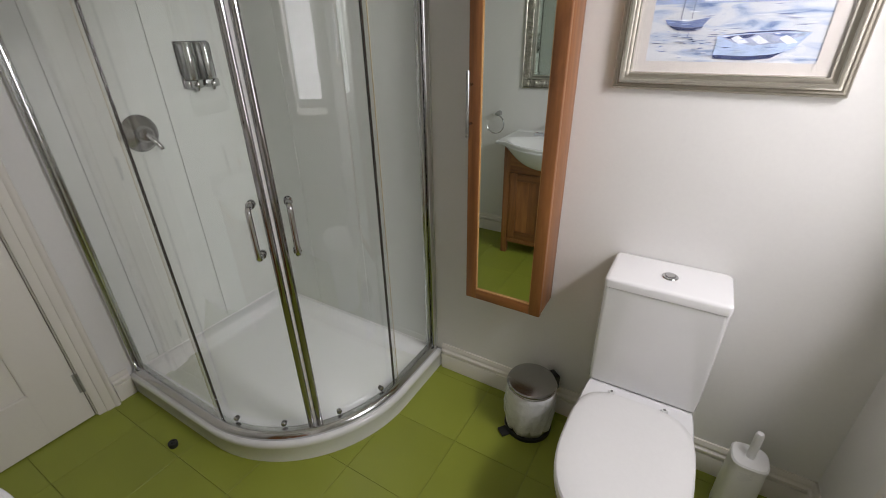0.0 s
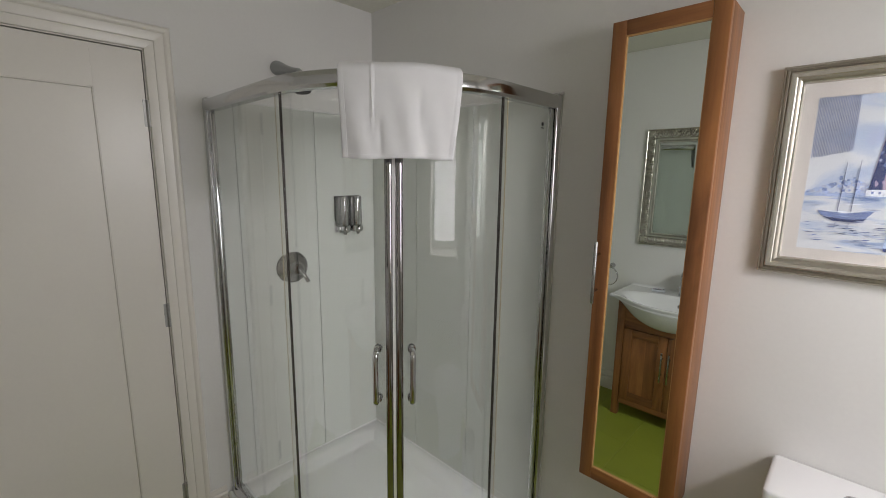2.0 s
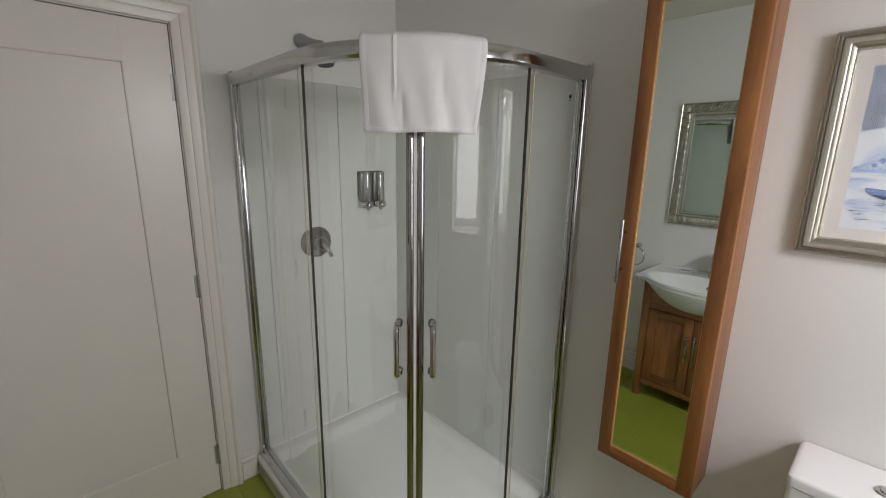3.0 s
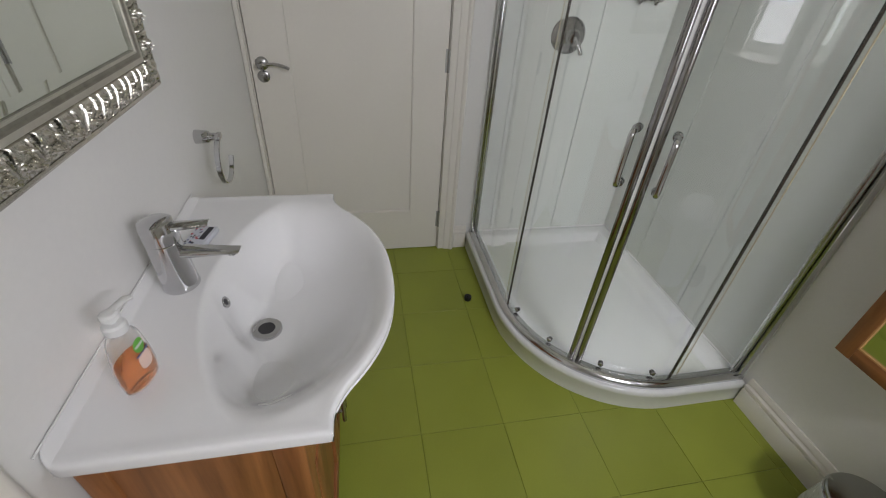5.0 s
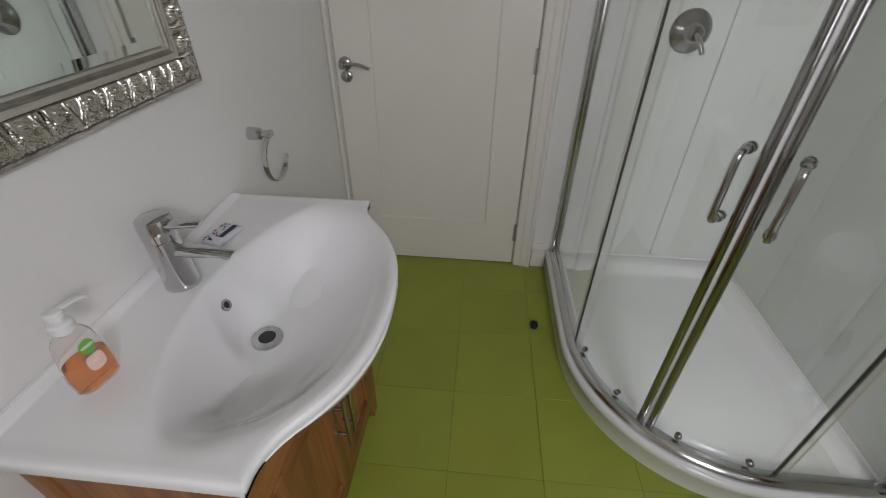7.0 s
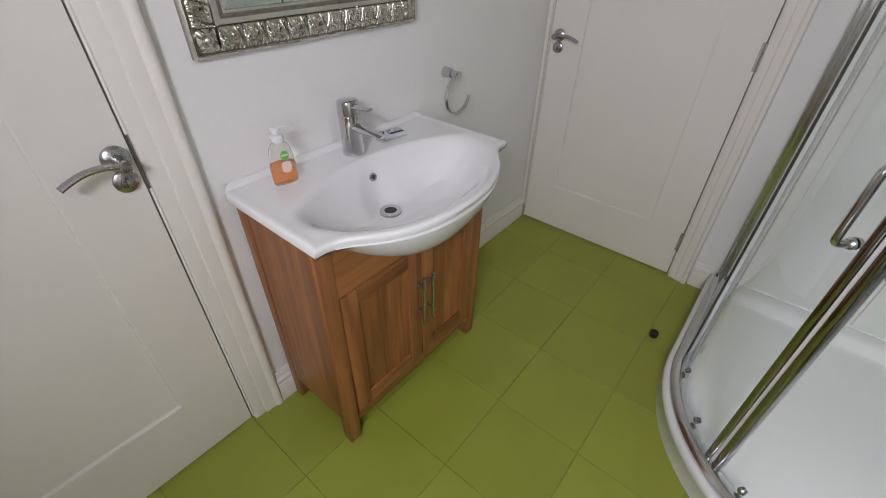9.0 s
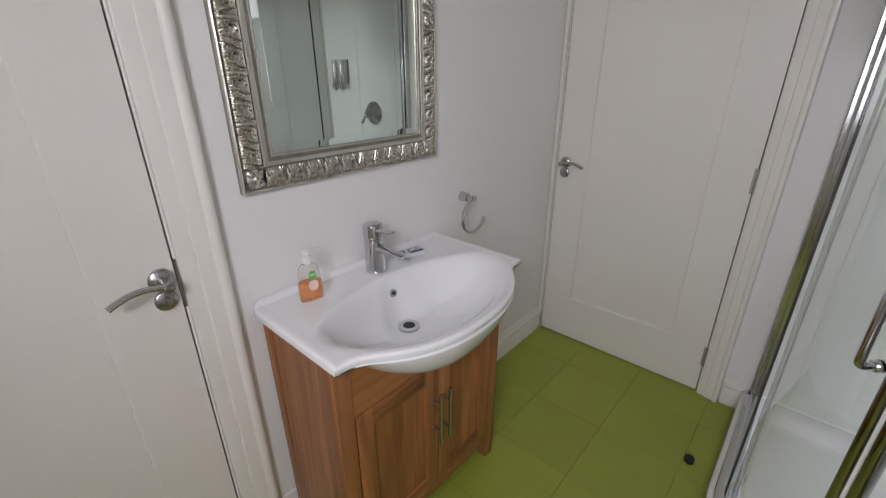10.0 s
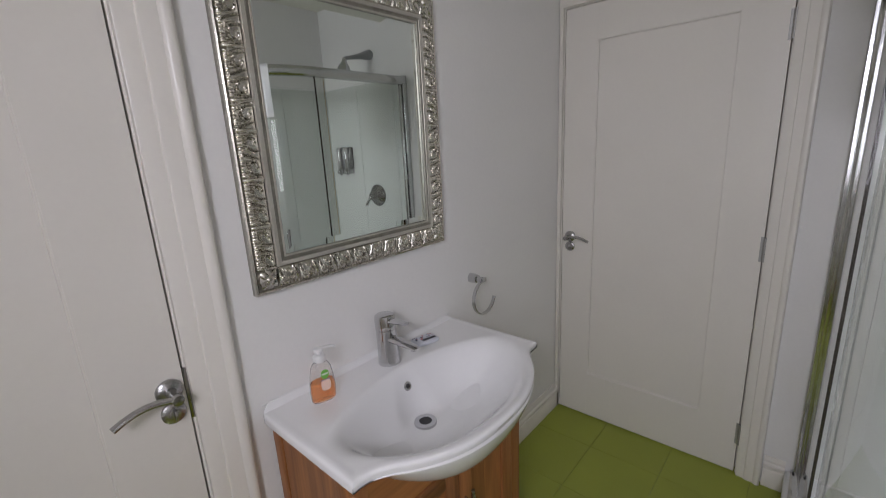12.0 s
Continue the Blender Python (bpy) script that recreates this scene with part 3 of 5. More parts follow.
    part("arm", arm, GREY, h, "satin grey tapered arm")
    hd = lathe([(0, 0), (0.034, 0), (0.040, 0.006), (0.041, 0.016), (0.034, 0.034), (0.020, 0.056), (0.015, 0.066), (0.015, 0.080), (0, 0.082)], q + Vector((0.222, 0, -0.125)), Matrix.Rotation(radians(-10), 4, "Y"), 28)
    part("rose", hd, CHROME, h)
    part("nozzle_plate", lathe([(0, 0), (0.033, 0), (0.033, 0.003), (0, 0.003)], q + Vector((0.2225, 0, -0.1275)), Matrix.Rotation(radians(-10), 4, "Y"), 28), BLACK, h, "dark nozzle plate")


shower()


def towel():
    t = thing("hand_towel", "white terry hand towel draped over the shower rail", "towel", at=(-1.13, 0.74, 1.6))
    bm = bmesh.new()
    nu, w, rr = 96, 0.335, 0.503
    th = w / 0.55
    prof = [(0.046, 1.598 + 0.228 * k / 30) for k in range(31)]
    prof += [(0.002 + 0.044 * math.cos(math.pi * k / 10), 1.827 + 0.022 * math.sin(math.pi * k / 10)) for k in range(1, 10)]
    prof += [(-0.042, 1.826 - 0.18 * k / 16) for k in range(17)]

    def cloth(u, d, z, lift=0.0):
        """A point of the drape; u runs along the rail, d is its distance outside it."""
        low = max(0.0, (1.80 - z) / 0.20)
        a = radians(-40.0) + u * th * (1 - (0.05 if u < 0 else 0.15) * low)
        hang = max(0.0, (1.84 - z) / 0.24)
        fold = hang * (0.0042 * math.sin(u * 15 + 0.9 + 3 * (z - 1.7)) + 0.0026 * math.sin(u * 29 + z * 22) + 0.0048 * noise.noise(Vector((u * 6 + 3, z * 11, 2.5))))
        crease = 0.0036 * math.exp(-((u + 0.225 + 0.02 * low) / 0.0085) ** 2) * min(1.0, max(0.0, (z - 1.665) / 0.04))
        valley = -0.0060 * math.exp(-((u + 0.17) / 0.030) ** 2) * max(0.0, 1 - abs(z - 1.655) / 0.06) - 0.0045 * math.exp(-((u - 0.16) / 0.035) ** 2) * max(0.0, 1 - abs(z - 1.72) / 0.07)
        edge = 0.0016 * (abs(u) > 0.462) + 0.0012 * (z < 1.610 and d > 0)
        r = rr + d + (fold + crease + valley + edge + lift) * (1 if d > 0 else -1)
        sag = 0.0014 * math.sin(u * 9) + 0.004 * noise.noise(Vector((u * 5, z * 4, 1))) * low - 0.006 * max(0.0, u) * (z > 1.8)
        return (C.x + r * math.cos(a), C.y + r * math.sin(a), z + sag)
    rows = [[bm.verts.new(cloth(i / nu - 0.5, d, z)) for d, z in prof] for i in range(nu + 1)]
    for a, b in zip(rows, rows[1:]):
        for k in range(len(prof) - 1):
            bm.faces.new((a[k], b[k], b[k + 1], a[k + 1]))
    ob = part("cloth", bm, TOWEL, t)
    m = ob.modifiers.new("thick", "SOLIDIFY")
    m.thickness, m.offset = 0.006, 1
    for line in ([(u, 1.610) for u in np.linspace(-0.49, 0.49, 40)], [(-0.455, z) for z in np.linspace(1.602, 1.815, 24)]):
        part("hem", sweep([cloth(u, 0.046, z, 0.0062) for u, z in line], ring_section(0.0011, 6)), TOWEL, t, "stitched white hem")


towel()


# ---- washbasin and vanity unit ----
VX0, VX1, VF = -1.200, -0.546, -0.158      # unit's west and east faces and its front


BX0, BX1, BBACK = -1.252, -0.528, SOUTH + 0.001
BZ = 0.820


def front_edge(x):
    """The basin's front line: straight shoulders that swell into a bow."""
    def raw(u):
        u = abs(u)
        return max(0.0, 1 - (u / 0.84) ** 2.5)
    u = (x - (BX0 + BX1) / 2) / ((BX1 - BX0) / 2)
    g = sum(raw(u + k * 0.02) for k in range(-5, 6)) / 11
    return -0.118 + 0.008 * u + 0.124 * g


BCX = (BX0 + BX1) / 2 - 0.002
BOWLX, WASTE = -0.888, (-0.889, -0.274)


def basin_under(x, y):
    """Height of the basin's underside: a shelf with a round belly."""
    f = front_edge(x)
    k = max(0.0, 1 - ((x - BCX) / 0.315) ** 2)
    inset = max(0.0, min(1.0, (f - y) / 0.10))
    return BZ - 0.021 - 0.134 * k ** 0.75 * math.sin(inset * math.pi / 2) ** 0.75 * min(1, max(0, (y + 0.44) / 0.06))


def vanity():
    v = thing("vanity_unit", "stained oak two-door vanity unit under the washbasin", "vanity unit", at=((VX0 + VX1) / 2, -0.32, 0))
    top, leg = 0.798, 0.048
    back = SOUTH + 0.018
    for x0, x1, y0, y1 in ((VX1 - leg, VX1, VF - leg, VF), (VX0, VX0 + leg, VF - leg, VF), (VX1 - leg, VX1, back, back + 0.040), (VX0, VX0 + leg, back, back + 0.040)):
        g = box(x0, x1, y0, y1, 0.0, top, 0.0025)
        for w in g.verts:
            if w.co.z < 0.02:                       # feet taper a little
                cx, cy = (x0 + x1) / 2, (y0 + y1) / 2
                w.co.x, w.co.y = cx + (w.co.x - cx) * 0.84, cy + (w.co.y - cy) * 0.84
            elif y0 > back and w.co.z > 0.70 and abs(w.co.x - (VX0 + VX1) / 2) < (VX1 - VX0) / 2 - leg / 2:
                w.co.z -= 0.035                     # front legs are cut back under the bowl
        part("leg", g, OAK, v)
    for x in (VX1 - 0.014, VX0 + 0.004):
        part("side_panel", box(x, x + 0.010, back + 0.040, VF - leg, 0.105, top, 0.001, 1), OAK, v)
    part("back_panel", box(VX0 + 0.03, VX1 - 0.03, back, back + 0.008, 0.10, top), OAK, v)
    part("bottom_shelf", box(VX0 + leg, VX1 - leg, back + 0.01, VF - 0.022, 0.100, 0.116), OAKX, v)
    x0, x1 = VX0 + leg, VX1 - leg
    part("bottom_rail", box(x0, x1, VF - 0.022, VF - 0.003, 0.090, 0.124, 0.0015), OAKX, v)
    rail = bmesh.new()
    xs = np.linspace(x0, x1, 41)
    line = [(x, 0.610) for x in xs] + [(x, min(top - 0.004, basin_under(x, VF - 0.014) - 0.002)) for x in reversed(xs)]
    loft([[Vector((x, y, z)) for x, z in line] for y in (VF - 0.024, VF - 0.004)], rail)
    part("top_rail", rail, OAKX, v, "oak rail cut to the basin's curve")
    # added dark board, paints the shade behind the gaps round the doors
    part("inner_board", box(x0, x1, VF - 0.040, VF - 0.030, 0.11, 0.62), GAPSHADE, v)
    mid = (x0 + x1) / 2 - 0.016
    for a, b, s in ((mid + 0.0015, x1 - 0.002, 1), (x0 + 0.002, mid - 0.0015, -1)):
        z0, z1, w = 0.127, 0.606, 0.052
        d = part("door", box(a, a + w, VF - 0.022, VF, z0, z1, 0.002), OAK, v)
        part("stile", box(b - w, b, VF - 0.022, VF, z0, z1, 0.002), OAK, d)
        part("rail", box(a + w, b - w, VF - 0.022, VF - 0.0006, z1 - w, z1, 0.0015), OAKX, d)
        part("rail", box(a + w, b - w, VF - 0.022, VF - 0.0006, z0, z0 + w, 0.0015), OAKX, d)
        bounds = [a + w, a + w + (b - a - 2 * w) * (0.42 if s > 0 else 0.55), b - w]
        for p, q in zip(bounds, bounds[1:]):
            part("panel_board", box(p, q, VF - 0.018, VF - 0.009, z0 + w - 0.004, z1 - w + 0.004), OAK, d)
        hx = a + 0.019 if s > 0 else b - 0.019
        h = bmesh.new()
        lathe([(0, 0), (0.0052, 0.0), (0.0058, 0.0015), (0.0058, 0.186), (0.0052, 0.1875), (0, 0.1875)], (hx, VF + 0.030, 0.328), None, 14, h)
        for z in (0.370, 0.474):
            lathe([(0.0048, 0), (0.0048, 0.030)], (hx, VF - 0.001, z), TO_Y, 12, h)
        part("bar_handle", h, SATIN, d, "slim brushed steel bar handle")


vanity()

def basin():
    b = thing("washbasin", "white ceramic bow-fronted washbasin on the vanity unit", "washbasin", at=((BX0 + BX1) / 2, -0.3, BZ))
    nu, nv = 210, 140
    bm = bmesh.new()

    def height(x, y):
        d = math.hypot(x - WASTE[0], y - WASTE[1])
        q = max(0.0, 1 - max(0.0, d - 0.034) / 0.05)
        q = q * q * (3 - 2 * q)
        return bowl(x, y) * (1 - q) + bowl(*WASTE) * q

    def soft(a, r):
        """A ramp from 0 whose start is rounded over r."""
        return 0.0 if a < -r else a if a > r else (a + r) ** 2 / (4 * r)

    def fall(a, r, width):
        return 1 - (1 - min(1.0, soft(a, r) / width)) ** 2

    def bowl(x, y):
        f = front_edge(x)
        u, v = (x - BOWLX) / 0.285, (x - BOWLX) / 0.305
        # a D with a gently curved, steep back and a shallow swept front
        back = y - (-0.355 + 0.074 * u * u)
        front = min(-0.026 - 0.13 * abs(v) ** 2.4, f - 0.024) - y
        side = 0.312 - abs(x - BOWLX)
        z = BZ - 0.146 * fall(back, 0.011, 0.085) * fall(front, 0.026, 0.215) * fall(side, 0.040, 0.185)
        # raised back lip and softly raised rim
        z += 0.012 * max(0, 1 - (y - BBACK) / 0.018) ** 0.8
        rim = min(y - BBACK + 0.05, f - y, x - BX0, BX1 - x)
        z += 0.0012 * math.exp(-((rim - 0.014) / 0.010) ** 2)
        if rim < 0.008:
            z -= 0.008 - math.sqrt(max(0, 0.008 ** 2 - (0.008 - max(rim, 0)) ** 2))
        return z

    def corner(x, y):
        # rounded back corners
        d, r = y - BBACK, 0.030
        k = r - math.sqrt(max(0, r * r - (r - d) ** 2)) if d < r else 0.0
        return BCX + (x - BCX) * (1 - k / (BX1 - BCX))

    us = [0.5 - 0.5 * math.cos(math.pi * i / nu) * (1 - 0.0) for i in range(nu + 1)]
    us = [0.6 * u + 0.4 * i / nu for i, u in enumerate(us)]
    vs = [0.6 * (0.5 - 0.5 * math.cos(math.pi * j / nv)) + 0.4 * j / nv for j in range(nv + 1)]
    grid = []
    for u in us:
        x = BX0 + (BX1 - BX0) * u
        f = front_edge(x)
        grid.append([bm.verts.new((corner(x, BBACK + (f - BBACK) * w), BBACK + (f - BBACK) * w, height(x, BBACK + (f - BBACK) * w))) for w in vs])
    under = []
    for u in us:
        x = BX0 + (BX1 - BX0) * u
        f = front_edge(x)
        col = []
        for w in vs:
            y = BBACK + (f - BBACK) * w
            z = basin_under(x, y)
            col.append(bm.verts.new((corner(x, y), y - 0.004 * (w > 0.999), z)))
        under.append(col)
    for g, flip in ((grid, False), (under, True)):
        for i in range(nu):
            for j in range(nv):
                q = (g[i][j], g[i + 1][j], g[i + 1][j + 1], g[i][j + 1])
                bm.faces.new(tuple(reversed(q)) if flip else q)
    edge = [(i, 0) for i in range(nu)] + [(nu, j) for j in range(nv)] + [(i, nv) for i in range(nu, 0, -1)] + [(0, j) for j in range(nv, 0, -1)]
    for (i, j), (k, l) in zip(edge, edge[1:] + edge[:1]):
        bm.faces.new((grid[k][l], grid[i][j], under[i][j], under[k][l]))
    part("bowl", bm, PORCELAIN, b)
    # waste and overflow; solid dark discs paint the shade inside both openings
    dz = height(*WASTE)
    w = bmesh.new()
    lathe([(0.016, -0.004), (0.018, 0.004), (0.031, 0.004), (0.0325, 0.0015), (0.0325, -0.004)], (*WASTE, dz + 0.003), None, 36, w)
    ws = part("waste_ring", w, CHROME, b, "chrome basin waste")
    part("waste_hollow", lathe([(0, -0.004), (0.0185, -0.004), (0.0185, 0.0035), (0, 0.0030)], (*WASTE, dz + 0.003), None, 28), HOLESHADE, b, "dark disc painted as the shade in the waste opening")
    tilt = Matrix.Rotation(radians(62), 4, "X").inverted()
    oz = height(-0.893, -0.343)
    o = bmesh.new()
    sweep([(0.0098 * math.cos(a), 0.0098 * math.sin(a), 0) for a in np.linspace(0, 2 * math.pi, 25)[:-1]], ring_section(0.0036, 8), o, closed=True)
    o.transform(Matrix.Translation((-0.893, -0.343, oz + 0.004)) @ tilt)
    part("overflow_ring", o, CHROME, b, "chrome overflow ring")
    hole = lathe([(0, -0.001), (0.009, -0.001), (0.009, 0.001), (0, 0.001)], (-0.893, -0.343, oz + 0.004), tilt, 20)
    part("overflow_hollow", hole, HOLESHADE, b)
    seal = sweep([(BX0 + 0.01, BBACK + 0.002, BZ + 0.013), (BX1 - 0.01, BBACK + 0.002, BZ + 0.013)], ring_section(0.0018, 6))
    part("sealant_line", seal, WHITEPL, b, "thin sealant line")


basin()


def tap():
    t = thing("basin_mixer_tap", "chrome single-lever mixer tap on the washbasin", "tap", at=(-0.891, -0.409, BZ))
    o = Vector((-0.891, -0.409, BZ))
    part("body", lathe([(0, 0), (0.0330, 0), (0.0340, 0.003), (0.0325, 0.012), (0.0310, 0.06), (0.0300, 0.104), (0.0282, 0.1055), (0.0282, 0.1075), (0.0305, 0.109), (0.0305, 0.136), (0.0285, 0.146), (0.024, 0.149), (0, 0.150)], o, Matrix.Rotation(radians(3), 4, "X"), 36), CHROME, t)
    sp = bmesh.new()
    rings = []
    for k in range(10):
        q = k / 9
        p = o + Vector((0, 0.008 + 0.112 * q, 0.080 - 0.004 * q))
        wd, up, dn = 0.0185 - 0.0065 * q, 0.0115 - 0.0065 * q, 0.0125 - 0.0085 * q ** 1.5
        rings.append([p + Vector((wd * math.cos(a), 0.004 * math.sin(a) * q, (up if math.sin(a) > 0 else dn) * math.sin(a))) for a in np.linspace(0, 2 * math.pi, 19)[:-1]])
    loft(rings, sp)
    lathe([(0, 0), (0.0075, 0), (0.0075, 0.006), (0, 0.006)], o + Vector((0, 0.106, 0.0675)), None, 16, sp)
    part("spout", sp, CHROME, t)
    lv = bmesh.new()
    rings = []
    for k in range(7):
        p = o + Vector((0, 0.015 + 0.066 * k / 6, 0.134 + 0.006 * k / 6))
        wd, th = 0.0150 - 0.004 * k / 6, 0.008 - 0.004 * k / 6
        rings.append([p + Vector((wd * math.cos(a), 0, th * math.sin(a))) for a in np.linspace(0, 2 * math.pi, 13)[:-1]])
    loft(rings, lv)
    part("lever", lv, CHROME, t)


tap()


def soap_bottle():
    b = thing("soap_bottle", "half-full orange liquid soap pump bottle on the washbasin", "soap bottle", at=(-0.660, -0.400, BZ + 0.001))
    o = Vector((-0.660, -0.400, BZ + 0.001))
    liq = material("orange_soap", (1.0, 0.44, 0.17), 0.10, bump=0)
    p = liq.node_tree.nodes["Principled BSDF"]
    p.inputs["Transmission Weight"].default_value = 0.90
    p.inputs["IOR"].default_value = 1.15
    green = material("green_badge", (0.16, 0.46, 0.07), 0.4)
    blue = material("pale_label", (0.84, 0.62, 0.52), 0.35)
    pale, ink = material("badge_print", (0.62, 0.72, 0.60), 0.4), material("label_print", (0.16, 0.20, 0.42), 0.4)

    turn, squat = radians(-14), 0.89

    def oval(z, a, c, n=36):
        pts = []
        for t in np.linspace(0, 2 * math.pi, n + 1)[:-1]:
            x, y = math.copysign(abs(math.cos(t)) ** 0.92, math.cos(t)) * a, math.copysign(abs(math.sin(t)) ** 0.92, math.sin(t)) * c
            pts.append(o + Vector((x * math.cos(turn) - y * math.sin(turn), x * math.sin(turn) + y * math.cos(turn), z * squat)))
        return pts
    shape = [(0.0, 0.028, 0.014), (0.004, 0.031, 0.0165), (0.03, 0.033, 0.019), (0.055, 0.0318, 0.0185), (0.085, 0.028, 0.017), (0.103, 0.025, 0.016), (0.112, 0.020, 0.0145), (0.118, 0.0135, 0.0125), (0.122, 0.0125, 0.0120)]
    wall = 0.0013
    hollow = [(max(z, 0.0025) - (0.001 if z > 0.1 else 0), a - wall, c - wall) for z, a, c in shape[:-1]]
    body = part("bottle", loft([oval(*q) for q in shape] + [oval(*q) for q in reversed(hollow)]), clear("bottle_plastic", (0.97, 0.96, 0.95), 0.04, 1.35), b, "clear plastic bottle")
    body.visible_shadow = False
    part("soap", loft([oval(z, a - 0.0018, c - 0.0018) for z, a, c in ((0.0032, 0.028, 0.014), (0.006, 0.031, 0.0165), (0.03, 0.033, 0.019), (0.055, 0.0318, 0.0185), (0.060, 0.0310, 0.0182))]), liq, b, "orange liquid soap")

    def sticker(nm, mat, outline, lift, label=""):
        """A thin label that follows the bottle's front; outline: (along, up) round its middle."""
        g = bmesh.new()
        front = []
        for e, z in outline:
            c = np.interp(z, [q[0] for q in shape], [q[2] for q in shape]) + lift
            a = np.interp(z, [q[0] for q in shape], [q[1] for q in shape]) + lift
            y = c * math.sqrt(max(0.0, 1 - (e / a) ** 2))
            front.append(o + Vector((e * math.cos(turn) - y * math.sin(turn), e * math.sin(turn) + y * math.cos(turn), z * squat)))
        away = Vector((-math.sin(turn), math.cos(turn), 0)) * 0.0004
        loft([[p - away for p in front], [p + away for p in front]], g)
        part(nm, g, mat, b, label)
    def round_label(cx, cz, rx, rz, n=20, p=2.0):
        return [(cx + rx * math.copysign(abs(math.cos(t)) ** (2 / p), math.cos(t)), cz + rz * math.copysign(abs(math.sin(t)) ** (2 / p), math.sin(t))) for t in np.linspace(0, 2 * math.pi, n + 1)[:-1]]
    sticker("label", blue, round_label(-0.004, 0.054, 0.0125, 0.0160, 24, 3.0), 0.0006, "pale translucent label")
    sticker("badge", green, round_label(-0.004, 0.086, 0.0105, 0.0135), 0.0007, "green oval badge")
    sticker("badge_band", pale, round_label(-0.004, 0.087, 0.0090, 0.0024, 16, 4.0), 0.0014)
    sticker("label_stripe", ink, round_label(-0.004, 0.070, 0.0135, 0.0011, 16, 6.0), 0.0012)
    pump = bmesh.new()
    lathe([(0, 0), (0.0150, 0), (0.0155, 0.002), (0.0155, 0.014), (0.0125, 0.018), (0.006, 0.020), (0.006, 0.026), (0.012, 0.028), (0.012, 0.036), (0.009, 0.039), (0, 0.040)], o + Vector((0, 0, 0.121)), None, 24, pump)
    sweep([o + Vector((0.008, -0.001, 0.1565)), o + Vector((-0.012, 0.003, 0.158)), o + Vector((-0.034, 0.008, 0.155)), o + Vector((-0.040, 0.009, 0.150))], ring_section(0.0062, 12, 0.6), pump)
    pump.transform(Matrix.Translation(o) @ Matrix.Diagonal((1, 1, squat, 1)) @ Matrix.Translation(-o))
    part("pump", pump, WHITEPL, b, "white pump head")


soap_bottle()


def packet():
    p = thing("soap_packet", "small speckled wrapped soap packet on the washbasin", "soap packet", at=(-1.045, -0.412, BZ))
    m = Matrix.Translation((-1.045, -0.412, BZ + 0.001)) @ Matrix.Rotation(radians(-12), 4, "Z")
    b = box(-0.040, 0.040, -0.024, 0.024, 0, 0.013, 0.004)
    b.transform(m)
    part("wrapper", b, material("packet_paper", (0.66, 0.68, 0.74), 0.5), p)
    rnd = random.Random(4)
    inks = [material("ink_blue", (0.05, 0.08, 0.22), 0.5), material("ink_rose", (0.45, 0.10, 0.12), 0.5), material("ink_black", (0.02, 0.02, 0.03), 0.5)]
    s = box(-0.034, 0.016, 0.004, 0.016, 0.013, 0.0135)
    s.transform(m)
    part("printed_band", s, inks[2], p, "dark printed band")
    for k in range(26):
        x, y, r = rnd.uniform(-0.036, 0.036), rnd.uniform(-0.021, 0.002), rnd.uniform(0.0016, 0.0034)
        d = lathe([(0, 0), (r, 0), (r, 0.0004), (0, 0.0004)], (x, y, 0.013), None, 7)
        d.transform(m)
        part("speckle", d, inks[k % 3], p)


packet()


def towel_ring():
    t = thing("towel_ring", "chrome open towel ring on the wall", "towel ring", at=(-1.385, SOUTH, 0.93))
    o = Vector((-1.385, SOUTH, 0.932))
    b = bmesh.new()
    lathe([(0, 0), (0.0185, 0), (0.019, 0.002), (0.0165, 0.030), (0.015, 0.034), (0.012, 0.036), (0.0105, 0.040), (0.0105, 0.056), (0, 0.057)], o, TO_Y, 26, b)
    part("post", b, CHROME, t)
    part("arm", box(o.x - 0.016, o.x + 0.016, o.y + 0.052, o.y + 0.064, o.z - 0.009, o.z + 0.009, 0.003), CHROME, t)
    c = o + Vector((-0.006, 0.058, -0.068))
    pts = [c + Vector((0.066 * math.cos(a), 0.0, 0.066 * math.sin(a))) for a in np.linspace(radians(84), radians(-160 - 6), 40)]
    part("ring", sweep(pts, rect(0.0055, 0.014, 0.0012), up=(0, 1, 0)), CHROME, t)


towel_ring()


